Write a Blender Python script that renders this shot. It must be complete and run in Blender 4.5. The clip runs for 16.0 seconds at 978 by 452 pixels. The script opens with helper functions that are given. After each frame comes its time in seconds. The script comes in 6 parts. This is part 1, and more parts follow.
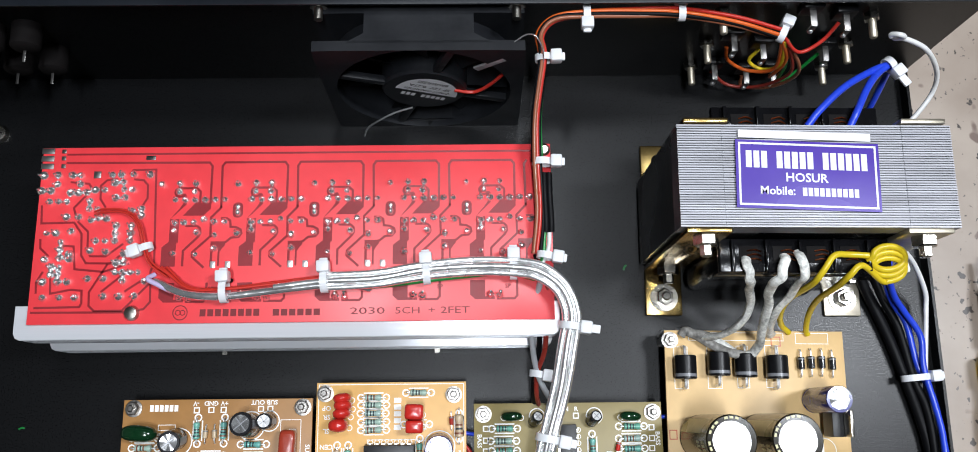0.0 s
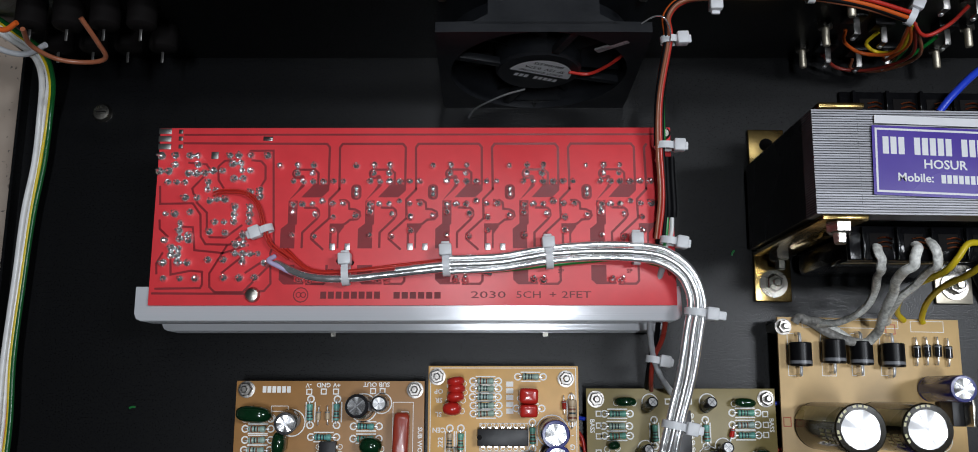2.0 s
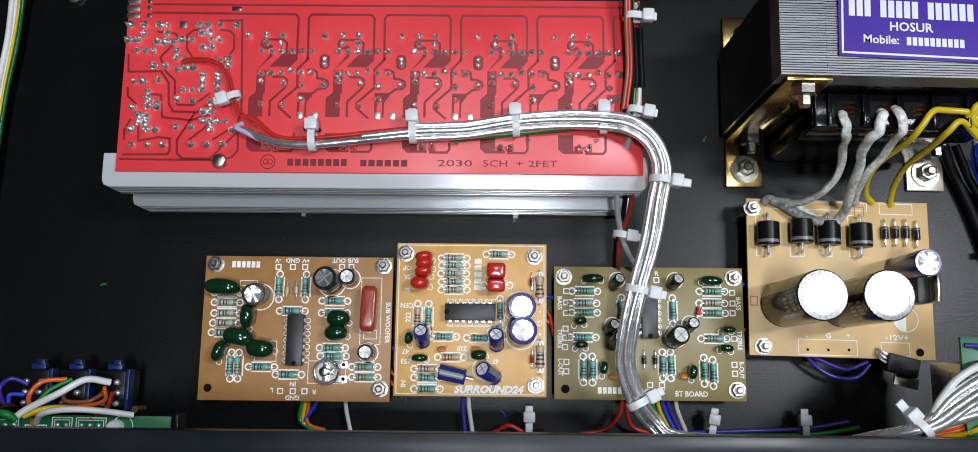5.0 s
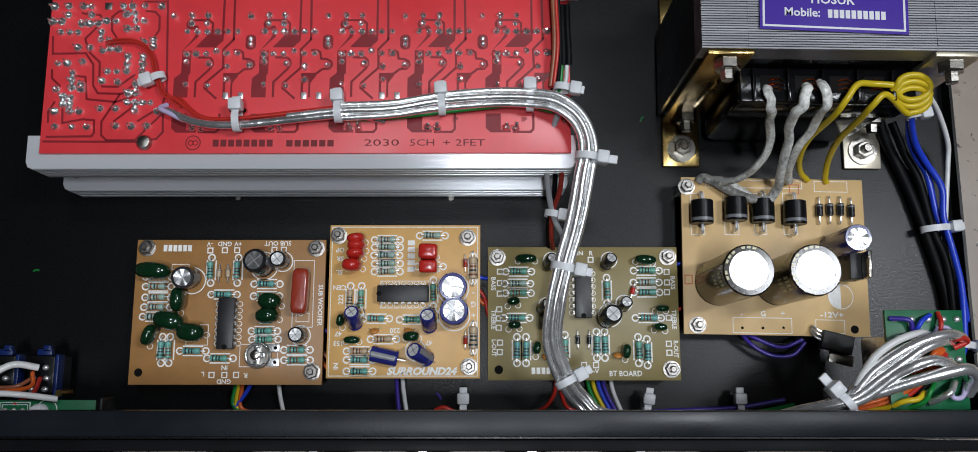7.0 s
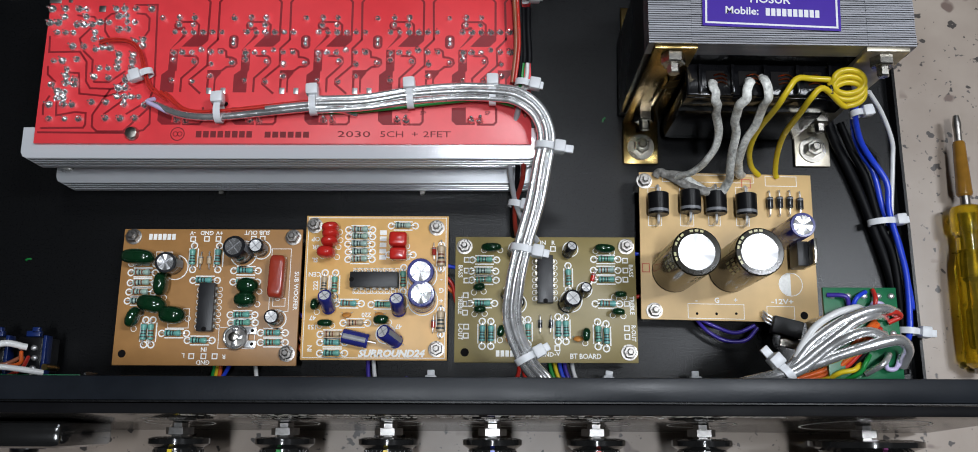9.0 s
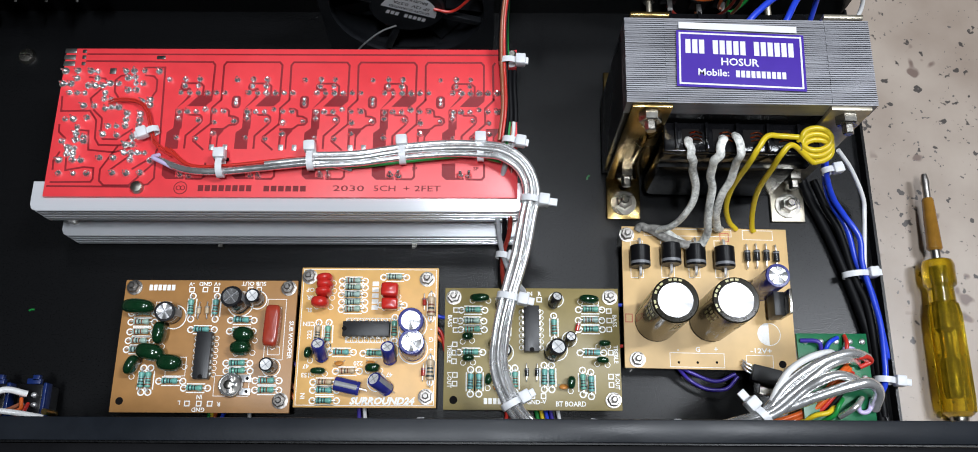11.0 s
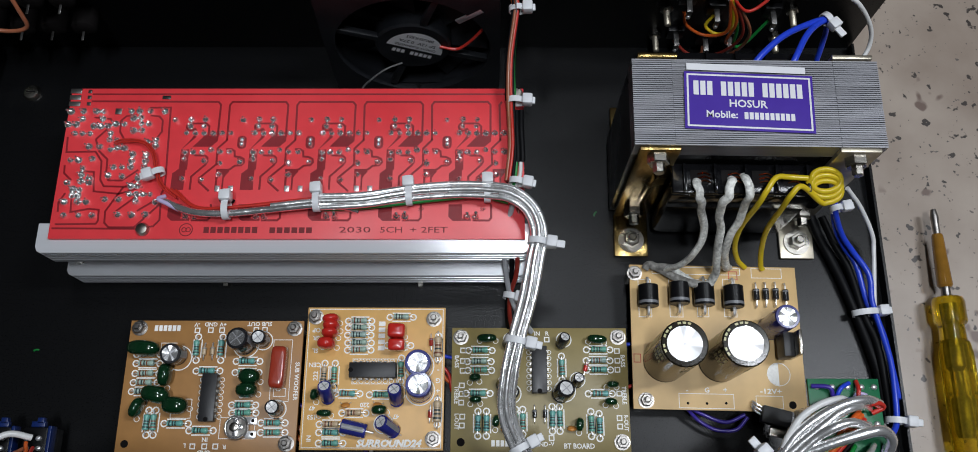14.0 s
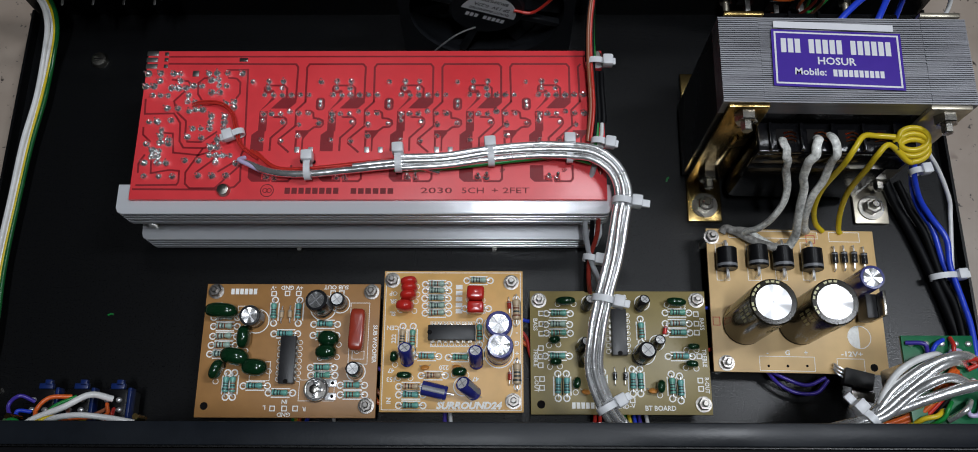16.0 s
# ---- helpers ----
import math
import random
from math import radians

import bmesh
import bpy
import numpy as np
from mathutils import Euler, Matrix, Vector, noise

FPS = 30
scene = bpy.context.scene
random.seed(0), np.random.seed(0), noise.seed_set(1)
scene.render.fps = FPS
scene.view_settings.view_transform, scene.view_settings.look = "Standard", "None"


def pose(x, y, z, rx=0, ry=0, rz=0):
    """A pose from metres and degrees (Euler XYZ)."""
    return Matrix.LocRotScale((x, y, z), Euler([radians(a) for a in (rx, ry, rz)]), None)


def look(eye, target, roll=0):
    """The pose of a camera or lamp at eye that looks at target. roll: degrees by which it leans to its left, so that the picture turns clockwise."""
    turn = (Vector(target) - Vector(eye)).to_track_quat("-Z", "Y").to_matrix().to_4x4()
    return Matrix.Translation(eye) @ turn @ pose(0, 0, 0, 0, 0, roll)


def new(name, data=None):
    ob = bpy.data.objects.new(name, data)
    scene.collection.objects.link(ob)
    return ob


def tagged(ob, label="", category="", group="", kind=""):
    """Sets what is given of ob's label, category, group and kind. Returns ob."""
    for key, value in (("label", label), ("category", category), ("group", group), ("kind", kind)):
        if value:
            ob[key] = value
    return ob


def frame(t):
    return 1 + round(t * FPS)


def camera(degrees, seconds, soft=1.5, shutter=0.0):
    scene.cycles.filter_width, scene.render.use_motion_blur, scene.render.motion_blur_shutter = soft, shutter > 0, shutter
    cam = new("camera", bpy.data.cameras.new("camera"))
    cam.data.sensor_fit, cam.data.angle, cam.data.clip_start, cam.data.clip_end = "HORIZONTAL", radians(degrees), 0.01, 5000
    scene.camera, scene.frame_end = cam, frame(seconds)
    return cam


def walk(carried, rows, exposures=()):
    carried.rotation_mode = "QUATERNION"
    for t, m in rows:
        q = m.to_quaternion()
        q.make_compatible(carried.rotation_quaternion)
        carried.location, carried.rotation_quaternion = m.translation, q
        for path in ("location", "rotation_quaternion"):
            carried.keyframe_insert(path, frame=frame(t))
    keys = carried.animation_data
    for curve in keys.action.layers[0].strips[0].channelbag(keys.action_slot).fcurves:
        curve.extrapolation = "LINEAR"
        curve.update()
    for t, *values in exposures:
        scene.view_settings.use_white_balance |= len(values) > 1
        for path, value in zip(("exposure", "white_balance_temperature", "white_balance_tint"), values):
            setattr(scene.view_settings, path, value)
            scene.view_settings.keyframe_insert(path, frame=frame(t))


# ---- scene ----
cam = camera(59.2, 16.0, soft=0.9)
METRES, EYE, TILT, LEAN, TURN = 0.3, 0.361, -90.0, -0.7, 0.0
ROWS = [
    (0.0, 0.0, 0.0, 0.0, 0.13, 12.45, 0.61),
    (0.5, -0.0207, 0.0137, 0.0057, 0.32, 11.91, 0.52),
    (1.0, -0.0556, 0.0105, 0.0065, 0.42, 11.55, 0.37),
    (1.5, -0.1019, 0.0047, 0.0083, 0.6, 11.31, 0.19),
    (2.0, -0.1334, 0.0068, 0.01, 0.81, 10.98, -0.06),
    (2.5, -0.148, 0.0081, -0.0289, 1.0, 10.65, -0.2),
    (3.0, -0.1602, 0.0022, -0.0832, 1.32, 10.5, -0.59),
    (3.5, -0.1621, 0.0014, -0.1132, 1.33, 10.23, -0.85),
    (4.0, -0.1332, 0.0108, -0.1214, 1.15, 9.91, -0.83),
    (6.5, -0.0434, 0.0412, -0.1324, 0.71, 9.71, -0.11),
    (7.0, -0.0081, 0.0422, -0.1489, 0.66, 9.82, -0.02),
    (7.5, 0.0201, 0.039, -0.1676, 0.82, 10.05, -0.06),
    (8.0, 0.0474, 0.032, -0.1815, 0.89, 10.31, -0.11),
    (10.5, 0.0324, -0.0512, -0.2928, 0.8, 17.2, -0.41),
    (11.0, 0.0556, -0.0452, -0.2717, 0.68, 17.58, -0.29),
    (11.5, 0.0622, -0.03, -0.2337, 0.57, 17.79, -0.19),
    (12.0, 0.0789, -0.0215, -0.1958, 0.57, 17.82, -0.15),
    (12.5, 0.0803, -0.0222, -0.1775, 0.64, 17.88, -0.16),
    (13.0, 0.0721, -0.0308, -0.1785, 0.77, 17.94, -0.2),
    (13.5, 0.062, -0.0386, -0.2002, 0.85, 18.03, -0.23),
    (14.0, 0.0493, -0.0519, -0.2278, 0.89, 18.15, -0.19),
    (14.5, 0.0328, -0.0526, -0.252, 0.94, 18.15, -0.12),
    (15.0, 0.0052, -0.0488, -0.2703, 0.91, 18.25, -0.04),
    (15.5, -0.0288, -0.0434, -0.2732, 0.99, 18.18, -0.06),
    (16.0, -0.0566, -0.033, -0.2761, 1.08, 18.12, -0.24),
]
EXPOSURES = [(0.0, 0.42), (0.5, 0.25), (1.0, 0.0), (2.0, -0.52), (3.0, 0.03), (4.0, 0.2), (6.5, -0.5), (8.0, -0.38), (10.5, 0.24), (11.0, 0.3), (11.5, 0.02), (12.0, -0.24), (12.5, -0.4), (13.5, -0.36), (14.5, -0.45), (16.0, -0.55)]
walk(cam, [(t, pose(0, 0, EYE, TILT, LEAN, TURN) @ pose(METRES * x, METRES * y, METRES * z, 90 + pitch, roll, yaw)) for t, x, y, z, yaw, pitch, roll in ROWS], EXPOSURES)

# ---- world and light ----
world = bpy.data.worlds.new("room_air")
scene.world = world
world.use_nodes = True
world.node_tree.nodes["Background"].inputs[0].default_value = (0.9, 0.95, 1.0, 1)
world.node_tree.nodes["Background"].inputs[1].default_value = 0.19


def lamp(name, eye, target, w, h, watts, colour):
    data = bpy.data.lights.new(name, "AREA")
    data.shape, data.size, data.size_y, data.energy, data.color = "RECTANGLE", w, h, watts, colour
    ob = new(name, data)
    ob.matrix_world = look(eye, target)
    return ob


lamp("ceiling_lamp", (0.02, -0.32, 1.92), (0.0, 0.0, 0.0), 0.1, 0.4, 16.5, (0.92, 0.98, 1.05))
lamp("far_ceiling_lamp", (0.05, 0.55, 1.95), (0.0, 0.0, 0.0), 0.12, 0.2, 4.5, (0.92, 0.98, 1.05))
lamp("wall_tube", (0.6, 0.12, 1.2), (0.05, 0.02, 0.0), 0.1, 0.3, 8, (0.93, 0.98, 1.05))

# ---- materials ----
MM = 0.001


def shader(name):
    m = bpy.data.materials.new(name)
    m.use_nodes = True
    return m, m.node_tree.nodes, m.node_tree.links, m.node_tree.nodes["Principled BSDF"]


def surface(name, colour, rough=0.5, metal=0.0, vary=0.15, scale=400, bump=0.0, bump_scale=1500, coat=0.0, spec=0.5, stretch=(1, 1, 1), by_object=0.0):
    """Base colour with mottling at two scales, uneven gloss and fine relief."""
    m, n, l, b = shader(name)
    tc = n.new("ShaderNodeTexCoord")
    mp = n.new("ShaderNodeMapping")
    mp.inputs["Scale"].default_value = stretch
    l.new(tc.outputs["Object"], mp.inputs[0])
    a = n.new("ShaderNodeTexNoise")
    a.inputs["Scale"].default_value, a.inputs["Detail"].default_value = scale, 5
    l.new(mp.outputs[0], a.inputs["Vector"])
    a2 = n.new("ShaderNodeTexNoise")
    a2.inputs["Scale"].default_value, a2.inputs["Detail"].default_value = scale / 9, 2
    l.new(mp.outputs[0], a2.inputs["Vector"])
    add = n.new("ShaderNodeMath")
    add.operation = "ADD"
    l.new(a.outputs[0], add.inputs[0])
    l.new(a2.outputs[0], add.inputs[1])
    ramp = n.new("ShaderNodeMapRange")
    ramp.inputs[1].default_value, ramp.inputs[2].default_value = 0.7, 1.3
    ramp.inputs[3].default_value, ramp.inputs[4].default_value = 1 - vary, 1 + vary
    l.new(add.outputs[0], ramp.inputs[0])
    hsv = n.new("ShaderNodeHueSaturation")
    hsv.inputs["Color"].default_value = (*colour, 1)
    l.new(ramp.outputs[0], hsv.inputs["Value"])
    if by_object:
        info = n.new("ShaderNodeObjectInfo")
        hue = n.new("ShaderNodeMapRange")
        hue.inputs[3].default_value, hue.inputs[4].default_value = 0.5 - by_object, 0.5 + by_object
        l.new(info.outputs["Random"], hue.inputs[0])
        l.new(hue.outputs[0], hsv.inputs["Hue"])
    l.new(hsv.outputs[0], b.inputs["Base Color"])
    rr = n.new("ShaderNodeMapRange")
    rr.inputs[1].default_value, rr.inputs[2].default_value = 0.35, 0.65
    rr.inputs[3].default_value, rr.inputs[4].default_value = max(rough * 0.8, 0.02), min(rough * 1.2, 1)
    l.new(a2.outputs[0], rr.inputs[0])
    l.new(rr.outputs[0], b.inputs["Roughness"])
    b.inputs["Metallic"].default_value, b.inputs["Coat Weight"].default_value = metal, coat
    b.inputs["Specular IOR Level"].default_value = spec
    if bump:
        f = n.new("ShaderNodeTexNoise")
        f.inputs["Scale"].default_value, f.inputs["Detail"].default_value = bump_scale, 3
        l.new(mp.outputs[0], f.inputs["Vector"])
        bp = n.new("ShaderNodeBump")
        bp.inputs["Strength"].default_value, bp.inputs["Distance"].default_value = bump, 0.0003
        l.new(f.outputs[0], bp.inputs["Height"])
        l.new(bp.outputs[0], b.inputs["Normal"])
    return m


BLACK_COAT = surface("black_powder_coat", (0.0032, 0.0034, 0.0039), 0.33, 0, 0.12, 16000, 0.05, 3000, spec=0.25)
BLACK_RIM = surface("black_satin_paint", (0.0095, 0.0118, 0.016), 0.36, 0, 0.15, 200, 0.12, 900, spec=0.3)
BLACK_PLASTIC = surface("black_plastic", (0.006, 0.006, 0.007), 0.33, 0, 0.2, 500, 0.1, 1500, spec=0.25)
FAN_PLASTIC = surface("fan_plastic", (0.012, 0.013, 0.0155), 0.42, 0, 0.2, 500, 0.1, 1500, spec=0.28)
RED_MASK = surface("red_solder_mask", (0.8, 0.048, 0.058), 0.4, 0, 0.06, 160, 0.05, 700, spec=0.65)
RED_TRACE = surface("mask_gap_red", (0.24, 0.012, 0.018), 0.4, 0, 0.1, 300)
RED_INK = surface("dark_red_ink", (0.17, 0.008, 0.012), 0.5, 0, 0.1, 300)
SOLDER = surface("solder", (0.86, 0.86, 0.87), 0.36, 0.8, 0.2, 900, 0.3, 1800)
SHINY_SOLDER = surface("shiny_solder", (1.0, 1.0, 1.0), 0.22, 0.92, 0.2, 900, 0.8, 900)
STEEL = surface("bright_steel", (0.42, 0.4, 0.36), 0.28, 1.0, 0.2, 700, 0.1, 2000)
ALUMINIUM = surface("extruded_aluminium", (0.9, 0.92, 0.96), 0.22, 0.42, 0.06, 250, 0.12, 2500, stretch=(0.006, 1, 1))
b_node, grain = ALUMINIUM.node_tree.nodes["Principled BSDF"], ALUMINIUM.node_tree.nodes.new("ShaderNodeTangent")
grain.direction_type, grain.axis = "RADIAL", "X"
ALUMINIUM.node_tree.links.new(grain.outputs[0], b_node.inputs["Tangent"])
b_node.inputs["Anisotropic"].default_value = 0.92
PHENOLIC = surface("brown_board", (0.38, 0.19, 0.062), 0.42, 0, 0.12, 120, 0.05, 800)
PHENOLIC_LIGHT = surface("tan_board", (0.72, 0.42, 0.14), 0.4, 0, 0.1, 120, 0.05, 800)
OLIVE_BOARD = surface("olive_board", (0.27, 0.21, 0.075), 0.38, 0, 0.12, 120, 0.05, 800)
PALE_BOARD = surface("pale_board", (0.7, 0.47, 0.21), 0.42, 0, 0.1, 100, 0.05, 800)
GREEN_BOARD = surface("green_board", (0.008, 0.14, 0.055), 0.3, 0, 0.2, 200, 0.05, 800)
INK = surface("white_ink", (0.95, 0.94, 0.9), 0.55, 0, 0.12, 900)
RED_PRINT = surface("red_print", (0.6, 0.14, 0.07), 0.55, 0, 0.2, 900)
HOLE = surface("hole_dark", (0.006, 0.005, 0.005), 0.7, spec=0.1)
TEAL = surface("teal_lacquer", (0.15, 0.42, 0.36), 0.3, 0, 0.12, 900, by_object=0.03)
PALE_TEAL = surface("pale_teal_lacquer", (0.36, 0.5, 0.44), 0.3, 0, 0.12, 900, by_object=0.03)
BEIGE_LACQUER = surface("beige_lacquer", (0.55, 0.42, 0.27), 0.35, 0, 0.12, 900)
BAND_DARK = surface("dark_band", (0.03, 0.045, 0.05), 0.35)
BAND_BROWN = surface("brown_band", (0.2, 0.06, 0.03), 0.35)
DARK_GREEN = surface("dark_green_lacquer", (0.005, 0.03, 0.011), 0.13, 0, 0.2, 600, coat=0.4)
RED_LACQUER = surface("red_lacquer", (0.55, 0.025, 0.018), 0.2, 0, 0.12, 500, 0.1, 600, coat=0.3)
RUST_LACQUER = surface("rust_red_lacquer", (0.34, 0.04, 0.02), 0.25, 0, 0.12, 500, 0.1, 600, coat=0.3)
ORANGE_LACQUER = surface("orange_lacquer", (0.6, 0.24, 0.05), 0.35, 0, 0.1, 600)
SLEEVE_BLACK = surface("black_sleeve", (0.018, 0.018, 0.02), 0.2, 0, 0.2, 300, coat=0.3)
SLEEVE_OLIVE = surface("dark_olive_sleeve", (0.016, 0.013, 0.007), 0.16, 0, 0.2, 200, spec=0.4)
SLEEVE_BLUE = surface("navy_sleeve", (0.025, 0.03, 0.2), 0.2, 0, 0.2, 300, coat=0.3)
VENT_GREY = surface("stamped_vent", (0.5, 0.5, 0.52), 0.35, 0.6)
STRIPE_GREY = surface("grey_stripe", (0.2, 0.205, 0.22), 0.35)
STRIPE_GOLD = surface("pale_gold_stripe", (0.55, 0.5, 0.24), 0.3)
CAN = surface("brushed_can", (0.93, 0.93, 0.94), 0.22, 0.5, 0.05, 500, 0.1, 900)
BRIGHT_CAN = surface("polished_can", (0.95, 0.95, 0.96), 0.2, 0.9, 0.05, 500, 0.1, 900)
PALE_CAN = surface("pale_can", (0.8, 0.8, 0.8), 0.3, 0.2, 0.05, 500, 0.1, 900)
CHIP = surface("chip_epoxy", (0.022, 0.022, 0.024), 0.45, 0, 0.15, 600, 0.15, 2500)
GLASS_RED = surface("red_glass", (0.35, 0.03, 0.02), 0.1, 0, 0.2, 900, coat=0.5)
CLEAR_WIRE = surface("silver_wire_clear_jacket", (1.0, 1.0, 1.0), 0.25, 0.84, 0.2, 500, 0.7, 300, coat=0.6)
GREY_WIRE = surface("grey_wire_clear_jacket", (0.85, 0.85, 0.86), 0.2, 0.86, 0.2, 500, 0.7, 300, coat=0.6)
NYLON = surface("white_nylon", (0.74, 0.75, 0.77), 0.4, 0, 0.05, 300)
NYLON.node_tree.nodes["Principled BSDF"].inputs["Subsurface Weight"].default_value = 0.15
NYLON.node_tree.nodes["Principled BSDF"].inputs["Subsurface Radius"].default_value = (0.002, 0.002, 0.002)


def pvc(name, colour, spec=0.5):
    return surface(name, colour, 0.3, 0, 0.1, 300, 0.05, 500, spec=spec)


W_RED, W_GREEN, W_BLUE = pvc("red_wire", (0.52, 0.03, 0.02)), pvc("green_wire", (0.01, 0.22, 0.04)), pvc("blue_wire", (0.02, 0.06, 0.62))
W_WHITE, W_YELLOW, W_BROWN = pvc("white_wire", (0.75, 0.75, 0.74)), pvc("yellow_wire", (0.68, 0.5, 0.02)), pvc("brown_wire", (0.3, 0.1, 0.05))
W_ORANGE, W_BLACK, W_VIOLET = pvc("orange_wire", (0.68, 0.12, 0.02)), surface("black_wire", (0.005, 0.005, 0.006), 0.5, 0, 0.1, 300, 0.05, 500, spec=0.12), pvc("navy_wire", (0.05, 0.03, 0.3))
W_DARKGREEN = pvc("dark_green_wire", (0.006, 0.1, 0.022))
W_GREY, W_LILAC, W_DARKRED = pvc("grey_wire", (0.4, 0.41, 0.43)), pvc("lilac_wire", (0.52, 0.45, 0.68)), pvc("dark_red_wire", (0.26, 0.03, 0.02))
BRASS = surface("yellow_zinc_plate", (0.38, 0.265, 0.1), 0.26, 1, 0.3, 250, 0.12, 500)
STEEL_LAM = surface("lamination_steel", (0.33, 0.33, 0.355), 0.55, 0.6, 0.3, 300, 0.2, 800, stretch=(0.1, 1, 1))
TAPE = surface("varnished_black_tape", (0.007, 0.007, 0.008), 0.2, 0, 0.3, 200, 0.5, 350, spec=0.18)
BOBBIN = surface("glossy_black_bobbin", (0.006, 0.006, 0.007), 0.16, 0, 0.3, 200, 0.4, 300, spec=0.18)
VARNISH = surface("black_varnish", (0.006, 0.006, 0.006), 0.3, 0, 0.3, 200, 0.3, 300)
COPPER = surface("enamelled_copper", (0.6, 0.18, 0.07), 0.3, 1, 0.2, 600)
LABEL_BLUE = surface("violet_blue_label", (0.075, 0.035, 0.36), 0.25, 0, 0.05, 200)
LABEL_WHITE = surface("white_print", (0.82, 0.82, 0.85), 0.35, 0, 0.04, 200)
AMBER = surface("amber_plastic", (0.95, 0.66, 0.03), 0.12, 0, 0.1, 150, coat=0.3)
AMBER.node_tree.nodes["Principled BSDF"].inputs["Transmission Weight"].default_value = 0.92
OLD_STEEL = surface("worn_steel", (0.35, 0.33, 0.31), 0.35, 1, 0.4, 300, 0.2, 900)
PALE_ZINC = surface("dull_pale_zinc", (0.55, 0.5, 0.4), 0.4, 0.85, 0.25, 250, 0.12, 500)
# darkened metal: shade and dark reflections on bright metal are put into its colour
TAG_METAL = surface("tarnished_tag", (0.3, 0.29, 0.28), 0.3, 0.95, 0.3, 500)
BRAID = surface("varnished_cloth_sleeve", (0.66, 0.66, 0.62), 0.36, 0, 0.6, 620, 0.9, 1300, coat=0.3)
BRAID_DARK = surface("singed_cloth_sleeve", (0.26, 0.25, 0.23), 0.5, 0, 0.75, 520, 1.0, 1100)
BLUE_PLASTIC = surface("blue_plastic", (0.006, 0.02, 0.11), 0.35)
PANEL = surface("smoked_mirror_panel", (0.06, 0.056, 0.052), 0.16, 0.45, 0.06, 120)
KNOB = surface("glossy_black_knob", (0.01, 0.01, 0.01), 0.14, 0, 0.1, 300, coat=0.5)
PINK = surface("pink_mark", (0.7, 0.15, 0.5), 0.4)
# for the unseen room; kept dark to cut fill light and reflections
WALL_PAINT = surface("wall_paint", (0.075, 0.072, 0.07), 0.8, 0, 0.06, 4, 0.1, 200)


def table_material():
    m, n, l, b = shader("speckled_table")
    tc = n.new("ShaderNodeTexCoord")
    base = n.new("ShaderNodeTexNoise")
    base.inputs["Scale"].default_value, base.inputs["Detail"].default_value = 22, 6
    l.new(tc.outputs["Object"], base.inputs["Vector"])
    cr = n.new("ShaderNodeValToRGB")
    cr.color_ramp.elements[0].position, cr.color_ramp.elements[0].color = 0.3, (0.27, 0.21, 0.167, 1)
    cr.color_ramp.elements[1].position, cr.color_ramp.elements[1].color = 0.7, (0.41, 0.342, 0.285, 1)
    l.new(base.outputs[0], cr.inputs[0])
    last = cr.outputs[0]
    for scale, low, high, dark in ((170, 0.645, 0.675, (0.05, 0.04, 0.035, 1)), (70, 0.68, 0.72, (0.16, 0.11, 0.09, 1)), (400, 0.685, 0.72, (0.12, 0.1, 0.09, 1))):
        s = n.new("ShaderNodeTexNoise")
        s.inputs["Scale"].default_value, s.inputs["Detail"].default_value = scale, 2
        l.new(tc.outputs["Object"], s.inputs["Vector"])
        r = n.new("ShaderNodeMapRange")
        r.inputs[1].default_value, r.inputs[2].default_value = low, high
        l.new(s.outputs[0], r.inputs[0])
        mix = n.new("ShaderNodeMix")
        mix.data_type = "RGBA"
        mix.inputs[7].default_value = dark
        l.new(r.outputs[0], mix.inputs[0])
        l.new(last, mix.inputs[6])
        last = mix.outputs[2]
    l.new(last, b.inputs["Base Color"])
    b.inputs["Roughness"].default_value = 0.38
    bp = n.new("ShaderNodeBump")
    bp.inputs["Strength"].default_value, bp.inputs["Distance"].default_value = 0.2, 0.0005
    l.new(base.outputs[0], bp.inputs["Height"])
    l.new(bp.outputs[0], b.inputs["Normal"])
    return m


TABLE = table_material()

# ---- mesh tools: all in millimetres until part() ----


def box(bm, x0, x1, y0, y1, z0, z1, bevel=0.0):
    vs = [bm.verts.new((x, y, z)) for z in (z0, z1) for y in (y0, y1) for x in (x0, x1)]
    fs = [bm.faces.new([vs[i] for i in f]) for f in ((0, 2, 3, 1), (4, 5, 7, 6), (0, 1, 5, 4), (2, 6, 7, 3), (0, 4, 6, 2), (1, 3, 7, 5))]
    if bevel:
        es = list({e for f in fs for e in f.edges})
        bmesh.ops.bevel(bm, geom=es, offset=bevel, segments=2, profile=0.5, affect="EDGES")
    return bm


def basis(d):
    d = Vector(d).normalized()
    a = Vector((0, 0, 1)) if abs(d.z) < 0.9 else Vector((1, 0, 0))
    u = d.cross(a).normalized()
    return u, d.cross(u)


def skin(bm, rings, closed=False, caps=True):
    n = len(rings[0])
    for a, b in zip(rings, rings[1:]):
        for i in range(n):
            bm.faces.new((a[i], a[(i + 1) % n], b[(i + 1) % n], b[i]))
    if caps:
        bm.faces.new(rings[0][::-1])
        bm.faces.new(rings[-1])


def lathe(bm, profile, p=(0, 0, 0), d=(0, 0, 1), n=20, turn=0.0):
    """profile: radius and height pairs, turned round the axis d from p."""
    u, v = basis(d)
    d, p = Vector(d).normalized(), Vector(p)
    rings = []
    for r, h in profile:
        r = max(r, 0.005)
        rings.append([bm.verts.new(p + d * h + (u * math.cos(turn + 2 * math.pi * i / n) + v * math.sin(turn + 2 * math.pi * i / n)) * r) for i in range(n)])
    skin(bm, rings)
    return bm


